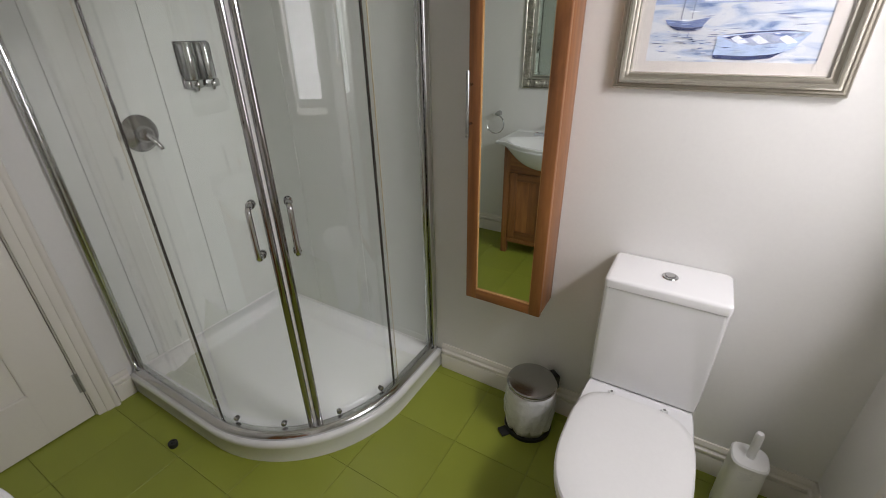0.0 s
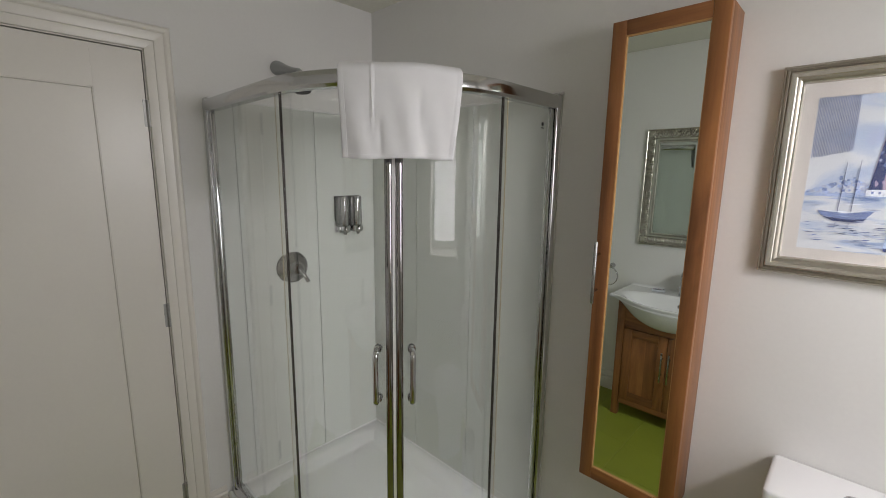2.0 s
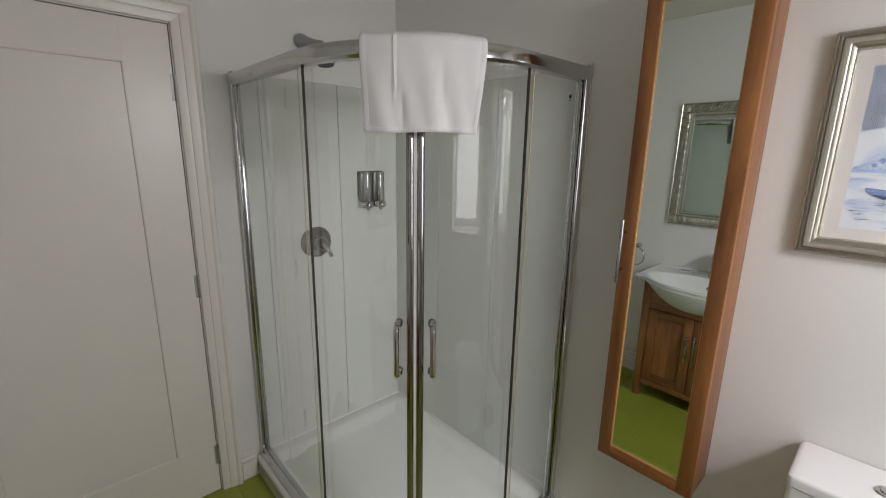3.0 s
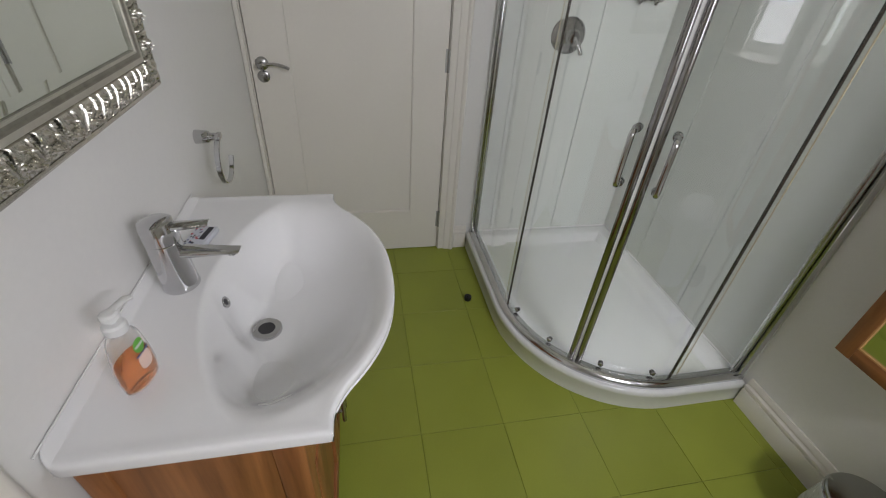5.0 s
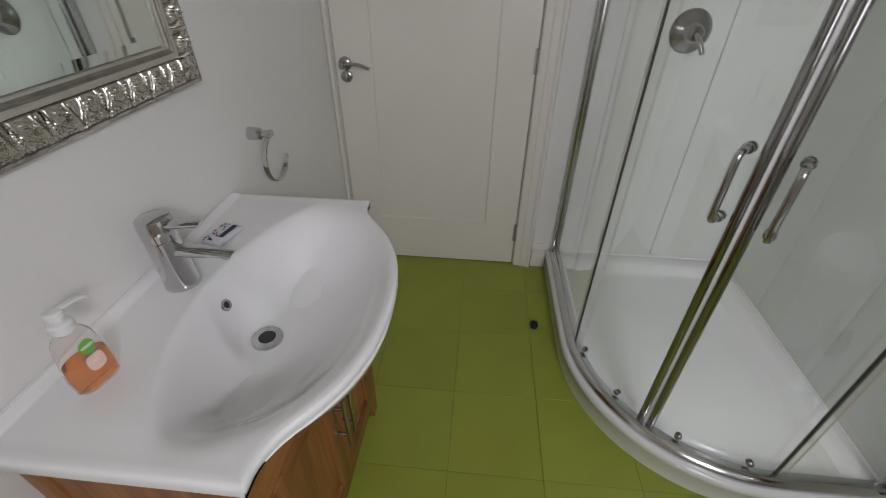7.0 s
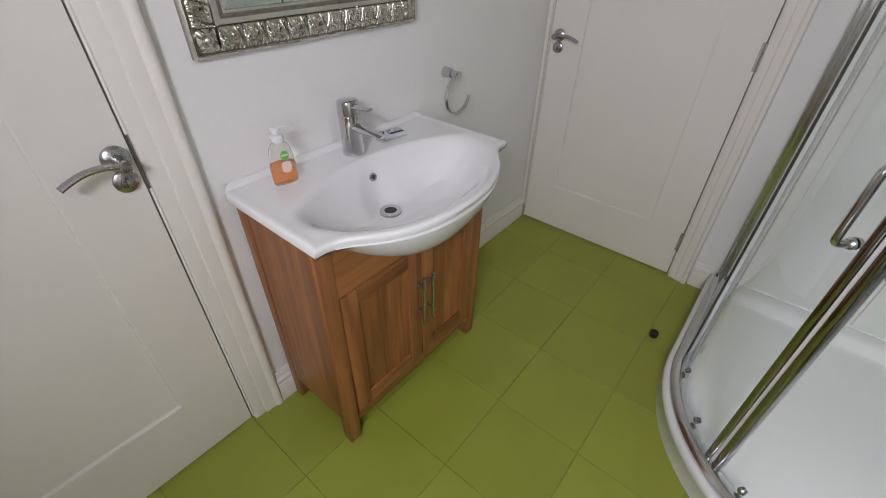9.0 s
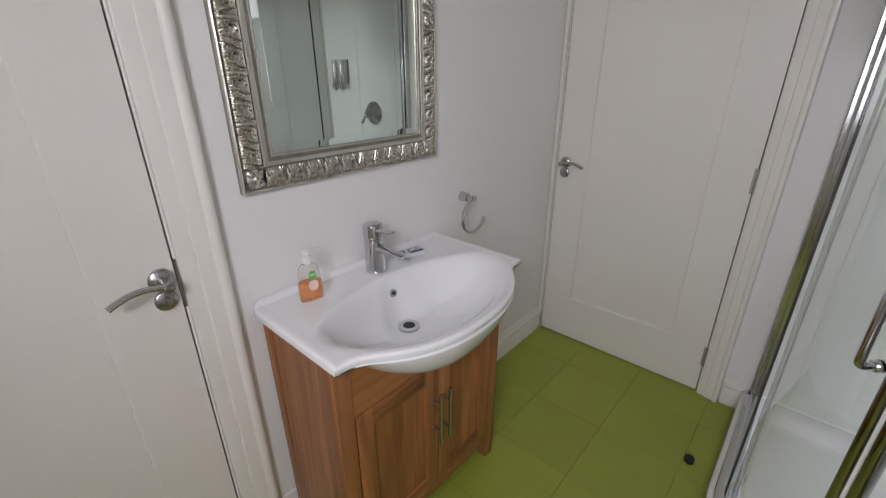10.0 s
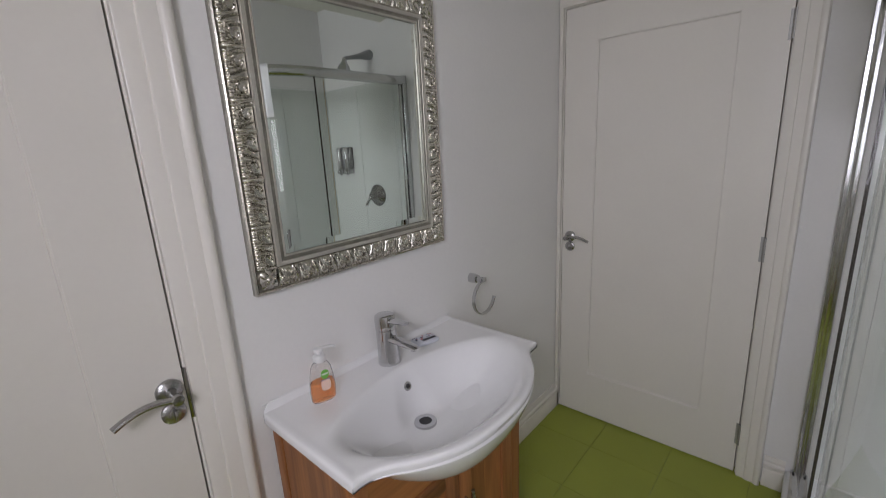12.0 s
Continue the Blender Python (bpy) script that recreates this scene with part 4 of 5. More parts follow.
# ---- ornate wall mirror ----
def ornate_mirror():
    x0, x1, z0, z1, w = -1.225, -0.561, 1.112, 1.864, 0.085
    yb = SOUTH
    m = thing("wall_mirror", "rectangular wall mirror in an ornate antique silver frame", "mirror", at=((x0 + x1) / 2, yb, z0))
    # glass with bevelled border, slightly raised in the middle
    gx0, gx1, gz0, gz1 = x0 + w - 0.004, x1 - w + 0.004, z0 + w - 0.004, z1 - w + 0.004
    yg, bv = yb + 0.020, 0.022
    g = bmesh.new()
    lo = [g.verts.new(p) for p in ((gx0, yg - 0.0018, gz0), (gx1, yg - 0.0018, gz0), (gx1, yg - 0.0018, gz1), (gx0, yg - 0.0018, gz1))]
    hi = [g.verts.new(p) for p in ((gx0 + bv, yg, gz0 + bv), (gx1 - bv, yg, gz0 + bv), (gx1 - bv, yg, gz1 - bv), (gx0 + bv, yg, gz1 - bv))]
    bk = [g.verts.new((v.co.x, yb + 0.010, v.co.z)) for v in lo]
    g.faces.new(hi); g.faces.new(bk)
    for k in range(4):
        q = (k + 1) % 4
        g.faces.new((lo[k], lo[q], hi[q], hi[k])); g.faces.new((bk[k], bk[q], lo[q], lo[k]))
    for q in g.verts:
        q.co.y += 0.006 * (q.co.x - (x0 + x1) / 2)
    bmesh.ops.recalc_face_normals(g, faces=g.faces)
    me = bpy.data.meshes.new("mirror_glass")
    g.to_mesh(me); g.free()
    me.materials.append(MIRROR)
    ob = new("mirror_glass", me)
    ob.parent = m
    me.transform(Matrix.Translation(-m.location))
    tagged(ob, "bevelled mirror glass")

    def ring(sec, name, mat, label=""):
        """sec: (inset from the outer edge, depth from the wall)."""
        rings = []
        for a, b in ((0, 0), (1, 0), (1, 1), (0, 1)):
            rings.append([Vector((x0 + d if a == 0 else x1 - d, yb + h, z0 + d if b == 0 else z1 - d)) for d, h in sec])
        bm = bmesh.new()
        vs = [[bm.verts.new(p) for p in r] for r in rings]
        for i in range(4):
            r0, r1 = vs[i], vs[(i + 1) % 4]
            for j in range(len(sec)):
                k = (j + 1) % len(sec)
                bm.faces.new((r0[j], r0[k], r1[k], r1[j]))
        return part(name, bm, mat, m, label)
    ring([(0.0, 0.002), (0.0, 0.016), (0.002, 0.0185), (0.006, 0.019), (0.009, 0.0165), (0.011, 0.015), (0.066, 0.017), (0.068, 0.022), (0.070, 0.0245), (0.072, 0.0245), (0.074, 0.0225), (w, 0.0215), (w, 0.012), (0.01, 0.002)], "frame", SILVERDARK, "tarnished silver moulded frame")
    ring([(0.0585, 0.0200), (0.0605, 0.0240), (0.0650, 0.0255), (0.0710, 0.0240), (0.0760, 0.0215), (0.0790, 0.0214), (0.0800, 0.0238), (0.0835, 0.0238), (w - 0.0005, 0.0222), (w - 0.0005, 0.0195), (0.0590, 0.0185)], "inner_fillet", FILLET, "smooth champagne inner edge")
    ring([(-0.0005, 0.0145), (0.0012, 0.0192), (0.0050, 0.0212), (0.0080, 0.0190), (0.0085, 0.0150)], "outer_fillet", SILVER, "bright silver outer edge")

    # one carved repeat of the roll: a beaded C-scroll with a curl, cut slots, twin ribs and drops along the outer side
    def ridge(d, width):
        return math.exp(-(d / width) ** 2)

    def carved(u, v, collar):
        """Height over the bed; u along the run 0..1, v across -1..1 (outer side +1)."""
        x, y = (u - 0.5) * 54.0, v * 28.5
        z = 0.0092 * math.sqrt(max(0.0, 1 - 0.94 * v * v))
        if collar and u > 0.84:
            q = (u - 0.92) / 0.08
            return z + 0.0066 * math.sqrt(max(0.0, 1 - q * q)) * (1 - 0.3 * abs(v))
        ang = math.degrees(math.atan2(y + 1, x + 4))
        r = math.hypot(x + 4, y + 1)
        reach = max(0.0, min(1.0, (150 - abs(ang - 30)) / 25))
        z += reach * 0.0088 * ridge(r - 14.5, 2.7) * (0.66 + 0.34 * math.cos(radians(ang) * 13))
        z += reach * 0.0034 * ridge(r - 9.6, 1.5)
        cr = math.hypot(x - 4, y - 14)
        z += 0.0072 * ridge(cr - 6.2, 1.9) + 0.0070 * ridge(cr, 2.6)
        for k in range(3):                           # cut slots
            a = radians(118 + 36 * k)
            dx, dy = x + 4 + 4.0 * math.cos(a) - 8, y + 1 - 4.0 * math.sin(a)
            along = dx * math.cos(a) + dy * math.sin(a)
            across = -dx * math.sin(a) + dy * math.cos(a)
            z -= 0.0062 * ridge(across, 1.5) * ridge(along, 4.2)
        bend = 17.5 + 5.5 * math.sin(v * 1.9)
        z += 0.0032 * ridge(x - bend, 1.6) + 0.0024 * ridge(x - bend - 5.0, 1.4) - 0.0022 * ridge(x - bend - 2.5, 1.2)
        bend = -22.5 + 4.0 * math.sin(v * 2.2)
        z += 0.0044 * ridge(x - bend, 2.4) * (0.6 + 0.4 * math.cos(y * 1.1)) * (y < 14) - 0.004 * ridge(x - bend - 5, 1.6)
        if y > 17.5:
            z += 0.0056 * min(1.0, (y - 17.5) / 3) * abs(math.sin(x * math.pi / 9.0)) ** 0.7 - 0.003 * min(1.0, (y - 17.5) / 3)
        if y < -24.5:
            z -= 0.003 * min(1.0, (-24.5 - y) / 3)
        return max(z, 0.0008)

    def unit(length, collar, mirrored):
        u = bmesh.new()
        n, k = 46, 32
        half = 0.0245
        rows = [[u.verts.new(((i / n - 0.5) * length, (j / k * 2 - 1) * half, carved(1 - i / n if mirrored else i / n, j / k * 2 - 1, collar))) for j in range(k + 1)] for i in range(n + 1)]
        for i in range(n):
            for j in range(k):
                u.faces.new((rows[i][j], rows[i + 1][j], rows[i + 1][j + 1], rows[i][j + 1]))
        ed = [r[0] for r in rows], [r[-1] for r in rows]
        for e in ed:
            lowv = [u.verts.new((p.co.x, p.co.y, -0.006)) for p in e]
            for i in range(n):
                u.faces.new((e[i], e[i + 1], lowv[i + 1], lowv[i]))
        return u
    mid = 0.0345
    base = Matrix.Translation(-m.location)
    runs = (((x0, z0), (1, 0), x1 - x0), ((x1, z0), (0, 1), z1 - z0), ((x1, z1), (-1, 0), x1 - x0), ((x0, z1), (0, -1), z1 - z0))
    centre = Vector(((x0 + x1) / 2, 0, (z0 + z1) / 2))
    for (px, pz), (dx, dz), length in runs:
        inner = length - 2 * 0.058
        n = round(inner / 0.054)
        kinds = [finish(unit(inner / n, banded, turned), SILVER, "carved_leaf") for banded in (False, True) for turned in (False, True)]
        d = Vector((dx, 0, dz))
        side = Vector((0, 1, 0)).cross(d)
        out = 1 if (centre - Vector((px, 0, pz))).dot(side) < 0 else -1
        for k in range(n):
            p = Vector((px, yb + 0.0155, pz)) + d * (0.058 + inner * (k + 0.5) / n) - side * out * mid
            mt = Matrix(((d.x * out, side.x * out, 0, p.x), (0, 0, 1, p.y), (d.z * out, side.z * out, 0, p.z), (0, 0, 0, 1)))
            ob = new("carved_leaf", kinds[2 * (dz != 0 and k % 2) + (k >= n / 2)])
            ob.parent = m
            ob.matrix_basis = base @ mt
    cb = bmesh.new()
    for k in range(4):
        a = radians(45 + 90 * k)
        lathe([(0, -0.004), (0.010, -0.002), (0.012, 0.003), (0.007, 0.0085), (0, 0.010)], (0.0125 * math.cos(a), 0.0125 * math.sin(a), 0.004), Matrix.Rotation(a, 4, "Z"), 12, cb, sx=1.25, sy=0.8)
    lathe([(0, -0.002), (0.024, -0.002), (0.023, 0.006), (0.012, 0.010), (0.007, 0.014), (0, 0.0175)], (0, 0, 0), None, 20, cb)
    corner = finish(cb, SILVER, "corner_rosette")
    for cxx in (x0 + mid, x1 - mid):
        for czz in (z0 + mid, z1 - mid):
            ob = new("corner_rosette", corner)
            ob.parent = m
            ob.matrix_basis = base @ Matrix(((1, 0, 0, cxx), (0, 0, 1, yb + 0.0155), (0, -1, 0, czz), (0, 0, 0, 1)))


ornate_mirror()


# ---- toilet ----
def squircle(cx, cy, a, front, back, z, n=48, p=2.3):
    """Seat-like outline: round in front (towards -y), squarer behind."""
    pts = []
    for k in range(n):
        t = 2 * math.pi * k / n
        c, s = math.cos(t), math.sin(t)
        e = p if s < 0 else 3.6
        x = math.copysign(abs(c) ** (2 / e), c) * a
        y = math.copysign(abs(s) ** (2 / e), s) * (front if s < 0 else back)
        pts.append(Vector((cx + x, cy + y, z)))
    return pts


def toilet():
    X = -0.099
    t = thing("toilet", "white ceramic close-coupled toilet with closed lid", "toilet", at=(X, 1.1, 0))
    yf, yb, w = 1.178, NORTH - 0.004, 0.1655
    # cistern, slightly narrower below
    def rr(x0, x1, y0, y1, z, r, n=5):
        out = []
        for cx, cy, a0 in ((x1 - r, y0 + r, -90), (x1 - r, y1 - r, 0), (x0 + r, y1 - r, 90), (x0 + r, y0 + r, 180)):
            for k in range(n + 1):
                a = radians(a0 + 90 * k / n)
                out.append(Vector((cx + r * math.cos(a), cy + r * math.sin(a), z)))
        return out
    part("cistern", loft([rr(X - w * f, X + w * f, yf + 0.004 + d, yb, z, 0.015) for z, f, d in ((0.398, 0.965, 0.012), (0.404, 0.978, 0.006), (0.45, 0.990, 0.002), (0.62, 0.998, 0.000), (0.7705, 0.998, -0.002))]), PORCELAIN, t)
    lid = part("cistern_lid", loft([rr(X - w - e, X + w + e, yf - e, yb, z, 0.013) for z, e in ((0.7725, -0.001), (0.7733, 0.0005), (0.794, 0.001), (0.799, -0.0005), (0.802, -0.004), (0.803, -0.012))]), PORCELAIN, t)
    by = (yf + yb) / 2 - 0.002
    part("flush_button", lathe([(0, 0), (0.022, 0), (0.023, 0.002), (0.021, 0.005), (0.016, 0.0055), (0.0155, 0.004), (0.014, 0.004), (0.013, 0.0075), (0, 0.009)], (X + 0.002, by, 0.8025), None, 32), CHROME, lid, "oval chrome dual flush button")
    # pan
    cy = 0.895
    rings = []
    for z, a, f, b in ((0.0, 0.105, 0.15, 0.30), (0.02, 0.105, 0.15, 0.30), (0.12, 0.105, 0.15, 0.31), (0.22, 0.125, 0.175, 0.33), (0.31, 0.155, 0.215, 0.40), (0.365, 0.166, 0.228, 0.44), (0.390, 0.169, 0.232, 0.46), (0.396, 0.165, 0.228, 0.455)):
        rings.append(squircle(X, cy, a, f, b, z))
    part("pan", loft(rings), PORCELAIN, t)
    seat = [(0.398, 0.164, 0.236, 0.215), (0.402, 0.168, 0.240, 0.220), (0.412, 0.168, 0.240, 0.220), (0.415, 0.165, 0.237, 0.217)]
    part("seat", loft([squircle(X, cy, a, f, b, z) for z, a, f, b in seat]), WHITEPL, t, "white plastic seat")
    cover = [(0.4165, 0.166, 0.239, 0.222), (0.420, 0.170, 0.243, 0.226), (0.430, 0.170, 0.243, 0.226), (0.436, 0.165, 0.238, 0.220), (0.4395, 0.152, 0.220, 0.200), (0.4415, 0.115, 0.16, 0.14), (0.442, 0.05, 0.06, 0.05)]
    part("lid", loft([squircle(X, cy, a, f, b, z) for z, a, f, b in cover]), WHITEPL, t, "closed white toilet lid")
    for dx in (-0.078, 0.078):
        part("hinge", lathe([(0, 0), (0.010, 0), (0.011, 0.004), (0.011, 0.020), (0.008, 0.024), (0, 0.025)], (X + dx, cy + 0.243, 0.396), None, 18), WHITEPL, t)
        part("hinge_cap", lathe([(0, 0), (0.004, 0), (0.004, 0.0015), (0, 0.002)], (X + dx, cy + 0.243, 0.421), None, 14), SATIN, t, "small metal hinge cap")


toilet()


def pedal_bin():
    o = Vector((-0.468, 1.238, 0))
    b = thing("pedal_bin", "small steel pedal bin with a white liner bag", "bin", at=o)
    part("base", lathe([(0, 0), (0.094, 0), (0.096, 0.006), (0.095, 0.018), (0.091, 0.021), (0, 0.021)], o, None, 40), BLACK, b, "black plastic base ring")
    part("body", lathe([(0, 0.021), (0.088, 0.021), (0.0885, 0.215), (0.090, 0.222), (0.087, 0.228), (0, 0.228)], o, None, 44), SATIN, b, "brushed steel body")
    bag = bmesh.new()
    n, rows = 60, 13
    g = []
    for j in range(rows):
        s = j / (rows - 1)
        z = 0.229 - 0.196 * s
        row = []
        for k in range(n):
            a = 2 * math.pi * k / n
            r = 0.0925 + 0.0105 * math.sin(s * 2.9) + 0.0030 * s * math.sin(a * 9 + 3 * s) + 0.0022 * s * math.sin(a * 17 + 1.3 + 5 * s) + 0.0016 * math.sin(a * 31 + 9 * s) * s - 0.004 * s
            zz = z - (0.005 * math.sin(a * 3 + 1) + 0.003 * math.sin(a * 7)) * s ** 3
            row.append(bag.verts.new((o.x + r * math.cos(a), o.y + r * math.sin(a), zz)))
        g.append(row)
    for r0, r1 in zip(g, g[1:]):
        for k in range(n):
            q = (k + 1) % n
            bag.faces.new((r0[k], r0[q], r1[q], r1[k]))
    ob = part("liner_bag", bag, BAG, b, "crumpled white plastic liner")
    md = ob.modifiers.new("thick", "SOLIDIFY")
    md.thickness = 0.0012
    part("lid", lathe([(0, 0.229), (0.091, 0.229), (0.0945, 0.232), (0.0945, 0.243), (0.091, 0.248), (0.064, 0.2535), (0.03, 0.256), (0, 0.2565)], o, None, 48), SATIN, b, "brushed steel lid")
    rim = bmesh.new()
    sweep([(o.x + 0.0948 * math.cos(a), o.y + 0.0948 * math.sin(a), 0.2335) for a in np.linspace(0, 2 * math.pi, 49)[:-1]], ring_section(0.0032, 8), rim, closed=True)
    part("lid_rim", rim, CHROME, b, "bright rolled lid rim")
    hb = box(-0.024, 0.024, -0.014, 0.016, 0.176, 0.242, 0.005)
    hb.transform(Matrix.Translation(o) @ Matrix.Rotation(radians(-38), 4, "Z") @ Matrix.Translation((0, 0.101, 0)))
    part("hinge_block", hb, BLACK, b, "black plastic lid hinge")
    pd = box(-0.022, 0.022, -0.130, -0.088, 0.004, 0.014, 0.004)
    pd.transform(Matrix.Translation(o) @ Matrix.Rotation(radians(-38), 4, "Z"))
    part("pedal", pd, BLACK, b, "black foot pedal")


pedal_bin()


def toilet_brush():
    o = Vector((0.244, 1.240, 0))
    b = thing("toilet_brush", "white plastic toilet brush in a square holder", "toilet brush", at=o)
    def sq(h, z, p=3.4, n=40):
        return [o + Vector((math.copysign(abs(math.cos(t)) ** (2 / p), math.cos(t)) * h, math.copysign(abs(math.sin(t)) ** (2 / p), math.sin(t)) * h, z)) for t in np.linspace(0, 2 * math.pi, n + 1)[:-1]]
    part("holder", loft([sq(h, z) for z, h in ((0, 0.050), (0.004, 0.053), (0.10, 0.053), (0.245, 0.050), (0.250, 0.049))]), WHITEPL, b)
    part("lid", loft([sq(h, z) for z, h in ((0.2505, 0.048), (0.252, 0.0515), (0.262, 0.0515), (0.267, 0.047), (0.268, 0.02))]), WHITEPL, b, "white holder lid")
    part("grip", lathe([(0, 0.266), (0.0125, 0.266), (0.0120, 0.30), (0.0115, 0.362), (0.009, 0.370), (0, 0.373)], o, None, 22), WHITEPL, b, "plain white grip")


toilet_brush()


def mirror_cabinet():
    x0, x1, yf, z0, z1, w = -0.761, -0.466, 1.232, 0.547, 1.996, 0.041
    c = thing("mirror_cabinet", "tall oak wall cabinet with a full mirror door", "mirror cabinet", at=((x0 + x1) / 2, NORTH, z0))
    yd = yf + 0.022
    for nm, b, mt in (("side", (x0 + 0.002, x0 + 0.020, yd, NORTH, z0 + 0.002, z1 - 0.002), OAK), ("side", (x1 - 0.020, x1 - 0.002, yd, NORTH, z0 + 0.002, z1 - 0.002), OAK),
                      ("base", (x0 + 0.020, x1 - 0.020, yd, NORTH, z0 + 0.002, z0 + 0.020), OAKX), ("top", (x0 + 0.020, x1 - 0.020, yd, NORTH, z1 - 0.020, z1 - 0.002), OAKX)):
        part(nm, box(*b, 0.0015), mt, c)
    d = part("door", box(x0, x0 + w, yf, yd - 0.0015, z0, z1, 0.0025), OAK, c)
    part("stile", box(x1 - w, x1, yf, yd - 0.0015, z0, z1, 0.0025), OAK, d)
    part("rail", box(x0 + w, x1 - w, yf + 0.0006, yd - 0.002, z0, z0 + w, 0.002), OAKX, d)
    part("rail", box(x0 + w, x1 - w, yf + 0.0006, yd - 0.002, z1 - w, z1, 0.002), OAKX, d)
    glass = box(x0 + w - 0.002, x1 - w + 0.002, yf + 0.007, yf + 0.012, z0 + w - 0.002, z1 - w + 0.002)
    for q in glass.verts:
        q.co.y += 0.004 * (q.co.x - (x0 + x1) / 2)
    part("mirror_glass", glass, MIRROR, d, "tall plain mirror glass")
    sl = bmesh.new()
    pale = material("pale_raw_oak", (0.50, 0.27, 0.10), 0.5)
    for a in (x0 + w, x1 - w):
        box(a - 0.0015, a + 0.0025, yf + 0.0015, yf + 0.007, z0 + w, z1 - w, bm=sl)
    box(x0 + w, x1 - w, yf + 0.0015, yf + 0.007, z0 + w, z0 + w + 0.004, bm=sl)
    box(x0 + w, x1 - w, yf + 0.0015, yf + 0.007, z1 - w - 0.004, z1 - w, bm=sl)
    part("rebate_edge", sl, pale, d, "paler oak rebate round the glass")
    h = bmesh.new()
    hx, hz = x0 + 0.012, 1.262
    lathe([(0, 0), (0.0050, 0), (0.0055, 0.0015), (0.0055, 0.194), (0.0050, 0.1955), (0, 0.1955)], (hx, yf - 0.028, hz - 0.097), None, 14, h)
    for z in (hz - 0.058, hz + 0.058):
        lathe([(0.0045, 0), (0.0045, 0.029)], (hx, yf + 0.001, z), TO_MY, 12, h)
    part("bar_handle", h, SATIN, d, "slim brushed steel bar handle")


mirror_cabinet()


# ---- framed watercolour ----
def picture():
    x0, x1, z0, z1 = -0.363, 0.160, 1.314, 1.836
    y = NORTH
    p = thing("framed_picture", "watercolour of boats and a lighthouse in a champagne frame", "picture", at=((x0 + x1) / 2, y, z0))
    def ring(sec, name, mat, label=""):
        bm = bmesh.new()
        vs = []
        for a, b in ((0, 0), (1, 0), (1, 1), (0, 1)):
            vs.append([bm.verts.new((x0 + d if a == 0 else x1 - d, y - h, z0 + d if b == 0 else z1 - d)) for d, h in sec])
        for i in range(4):
            r0, r1 = vs[i], vs[(i + 1) % 4]
            for j in range(len(sec)):
                k = (j + 1) % len(sec)
                bm.faces.new((r0[j], r0[k], r1[k], r1[j]))
        part(name, bm, mat, p, label)
    ring([(0, 0.002), (0, 0.016), (0.003, 0.020), (0.006, 0.019), (0.008, 0.022), (0.012, 0.023), (0.014, 0.021), (0.017, 0.024), (0.030, 0.021), (0.040, 0.014), (0.040, 0.004)], "frame", CHAMPAGNE)
    ring([(0.0168, 0.0246), (0.020, 0.0256), (0.026, 0.0242), (0.030, 0.0218), (0.028, 0.0205), (0.018, 0.022)], "bright_moulding", PALEBEAD, "bright silver moulding")
    ring([(0.0395, 0.0145), (0.043, 0.0150), (0.045, 0.011), (0.045, 0.004), (0.0395, 0.004)], "inner_bead", PALEBEAD)
    part("backing", box(x0 + 0.02, x1 - 0.02, y - 0.004, y - 0.001, z0 + 0.02, z1 - 0.02), MAT, p)
    ax0, ax1, az0, az1 = -0.288, 0.083, 1.386, 1.756
    bm = bmesh.new()
    for b in ((x0 + 0.041, ax0, z0 + 0.041, z1 - 0.041), (ax1, x1 - 0.041, z0 + 0.041, z1 - 0.041), (ax0, ax1, z0 + 0.041, az0), (ax0, ax1, az1, z1 - 0.041)):
        box(b[0], b[1], y - 0.0075, y - 0.0058, b[2], b[3], bm=bm)
    part("mount", bm, MAT, p, "pale pinkish card mount")
    # watercolour sheet: washes of blue on white paper
    m = bpy.data.materials.new("watercolour")
    m.use_nodes = True
    n, l = m.node_tree.nodes, m.node_tree.links
    co, mp = n.new("ShaderNodeTexCoord"), n.new("ShaderNodeMapping")
    l.new(co.outputs["Object"], mp.inputs["Vector"])
    mp.inputs["Scale"].default_value = (6, 6, 26)
    a = n.new("ShaderNodeTexNoise"); a.inputs["Scale"].default_value = 1.6; a.inputs["Detail"].default_value = 7; a.inputs["Distortion"].default_value = 0.8
    l.new(mp.outputs[0], a.inputs["Vector"])
    ramp = n.new("ShaderNodeValToRGB")
    e = ramp.color_ramp.elements
    e[0].position, e[0].color = 0.30, (0.14, 0.21, 0.42, 1)
    e[1].position, e[1].color = 0.52, (0.62, 0.635, 0.68, 1)
    mid = e.new(0.40); mid.color = (0.42, 0.49, 0.64, 1)
    l.new(a.outputs[0], ramp.inputs[0]); l.new(ramp.outputs[0], n["Principled BSDF"].inputs["Base Color"])
    n["Principled BSDF"].inputs["Roughness"].default_value = 0.85
    sky_m = m.copy()
    sky_m.name = "watercolour_sky"
    for q in sky_m.node_tree.nodes:
        if q.type == "MAPPING":
            q.inputs["Scale"].default_value = (5, 5, 7)
        if q.type == "VALTORGB":
            q.color_ramp.elements[0].color = (0.40, 0.44, 0.62, 1)
            q.color_ramp.elements[0].position = 0.30
            q.color_ramp.elements[-1].position = 0.56
    horizon = 1.522
    part("painted_sea", box(ax0, ax1, y - 0.0050, y - 0.0042, az0, horizon), m, p, "blue watercolour sea")
    part("painted_sky", box(ax0, ax1, y - 0.0050, y - 0.0042, horizon, az1), sky_m, p, "pale blue watercolour sky")
    def ink(nm, c):
        return material(nm, c, 0.85, var=0.22, scale=45, grain=0.15, grain_scale=260, bump=0)
    navy, mauve, pale, slate = ink("ink_navy", (0.03, 0.045, 0.14)), ink("ink_mauve", (0.36, 0.27, 0.37)), ink("ink_paper", (0.70, 0.72, 0.79)), ink("ink_slate", (0.16, 0.21, 0.40))
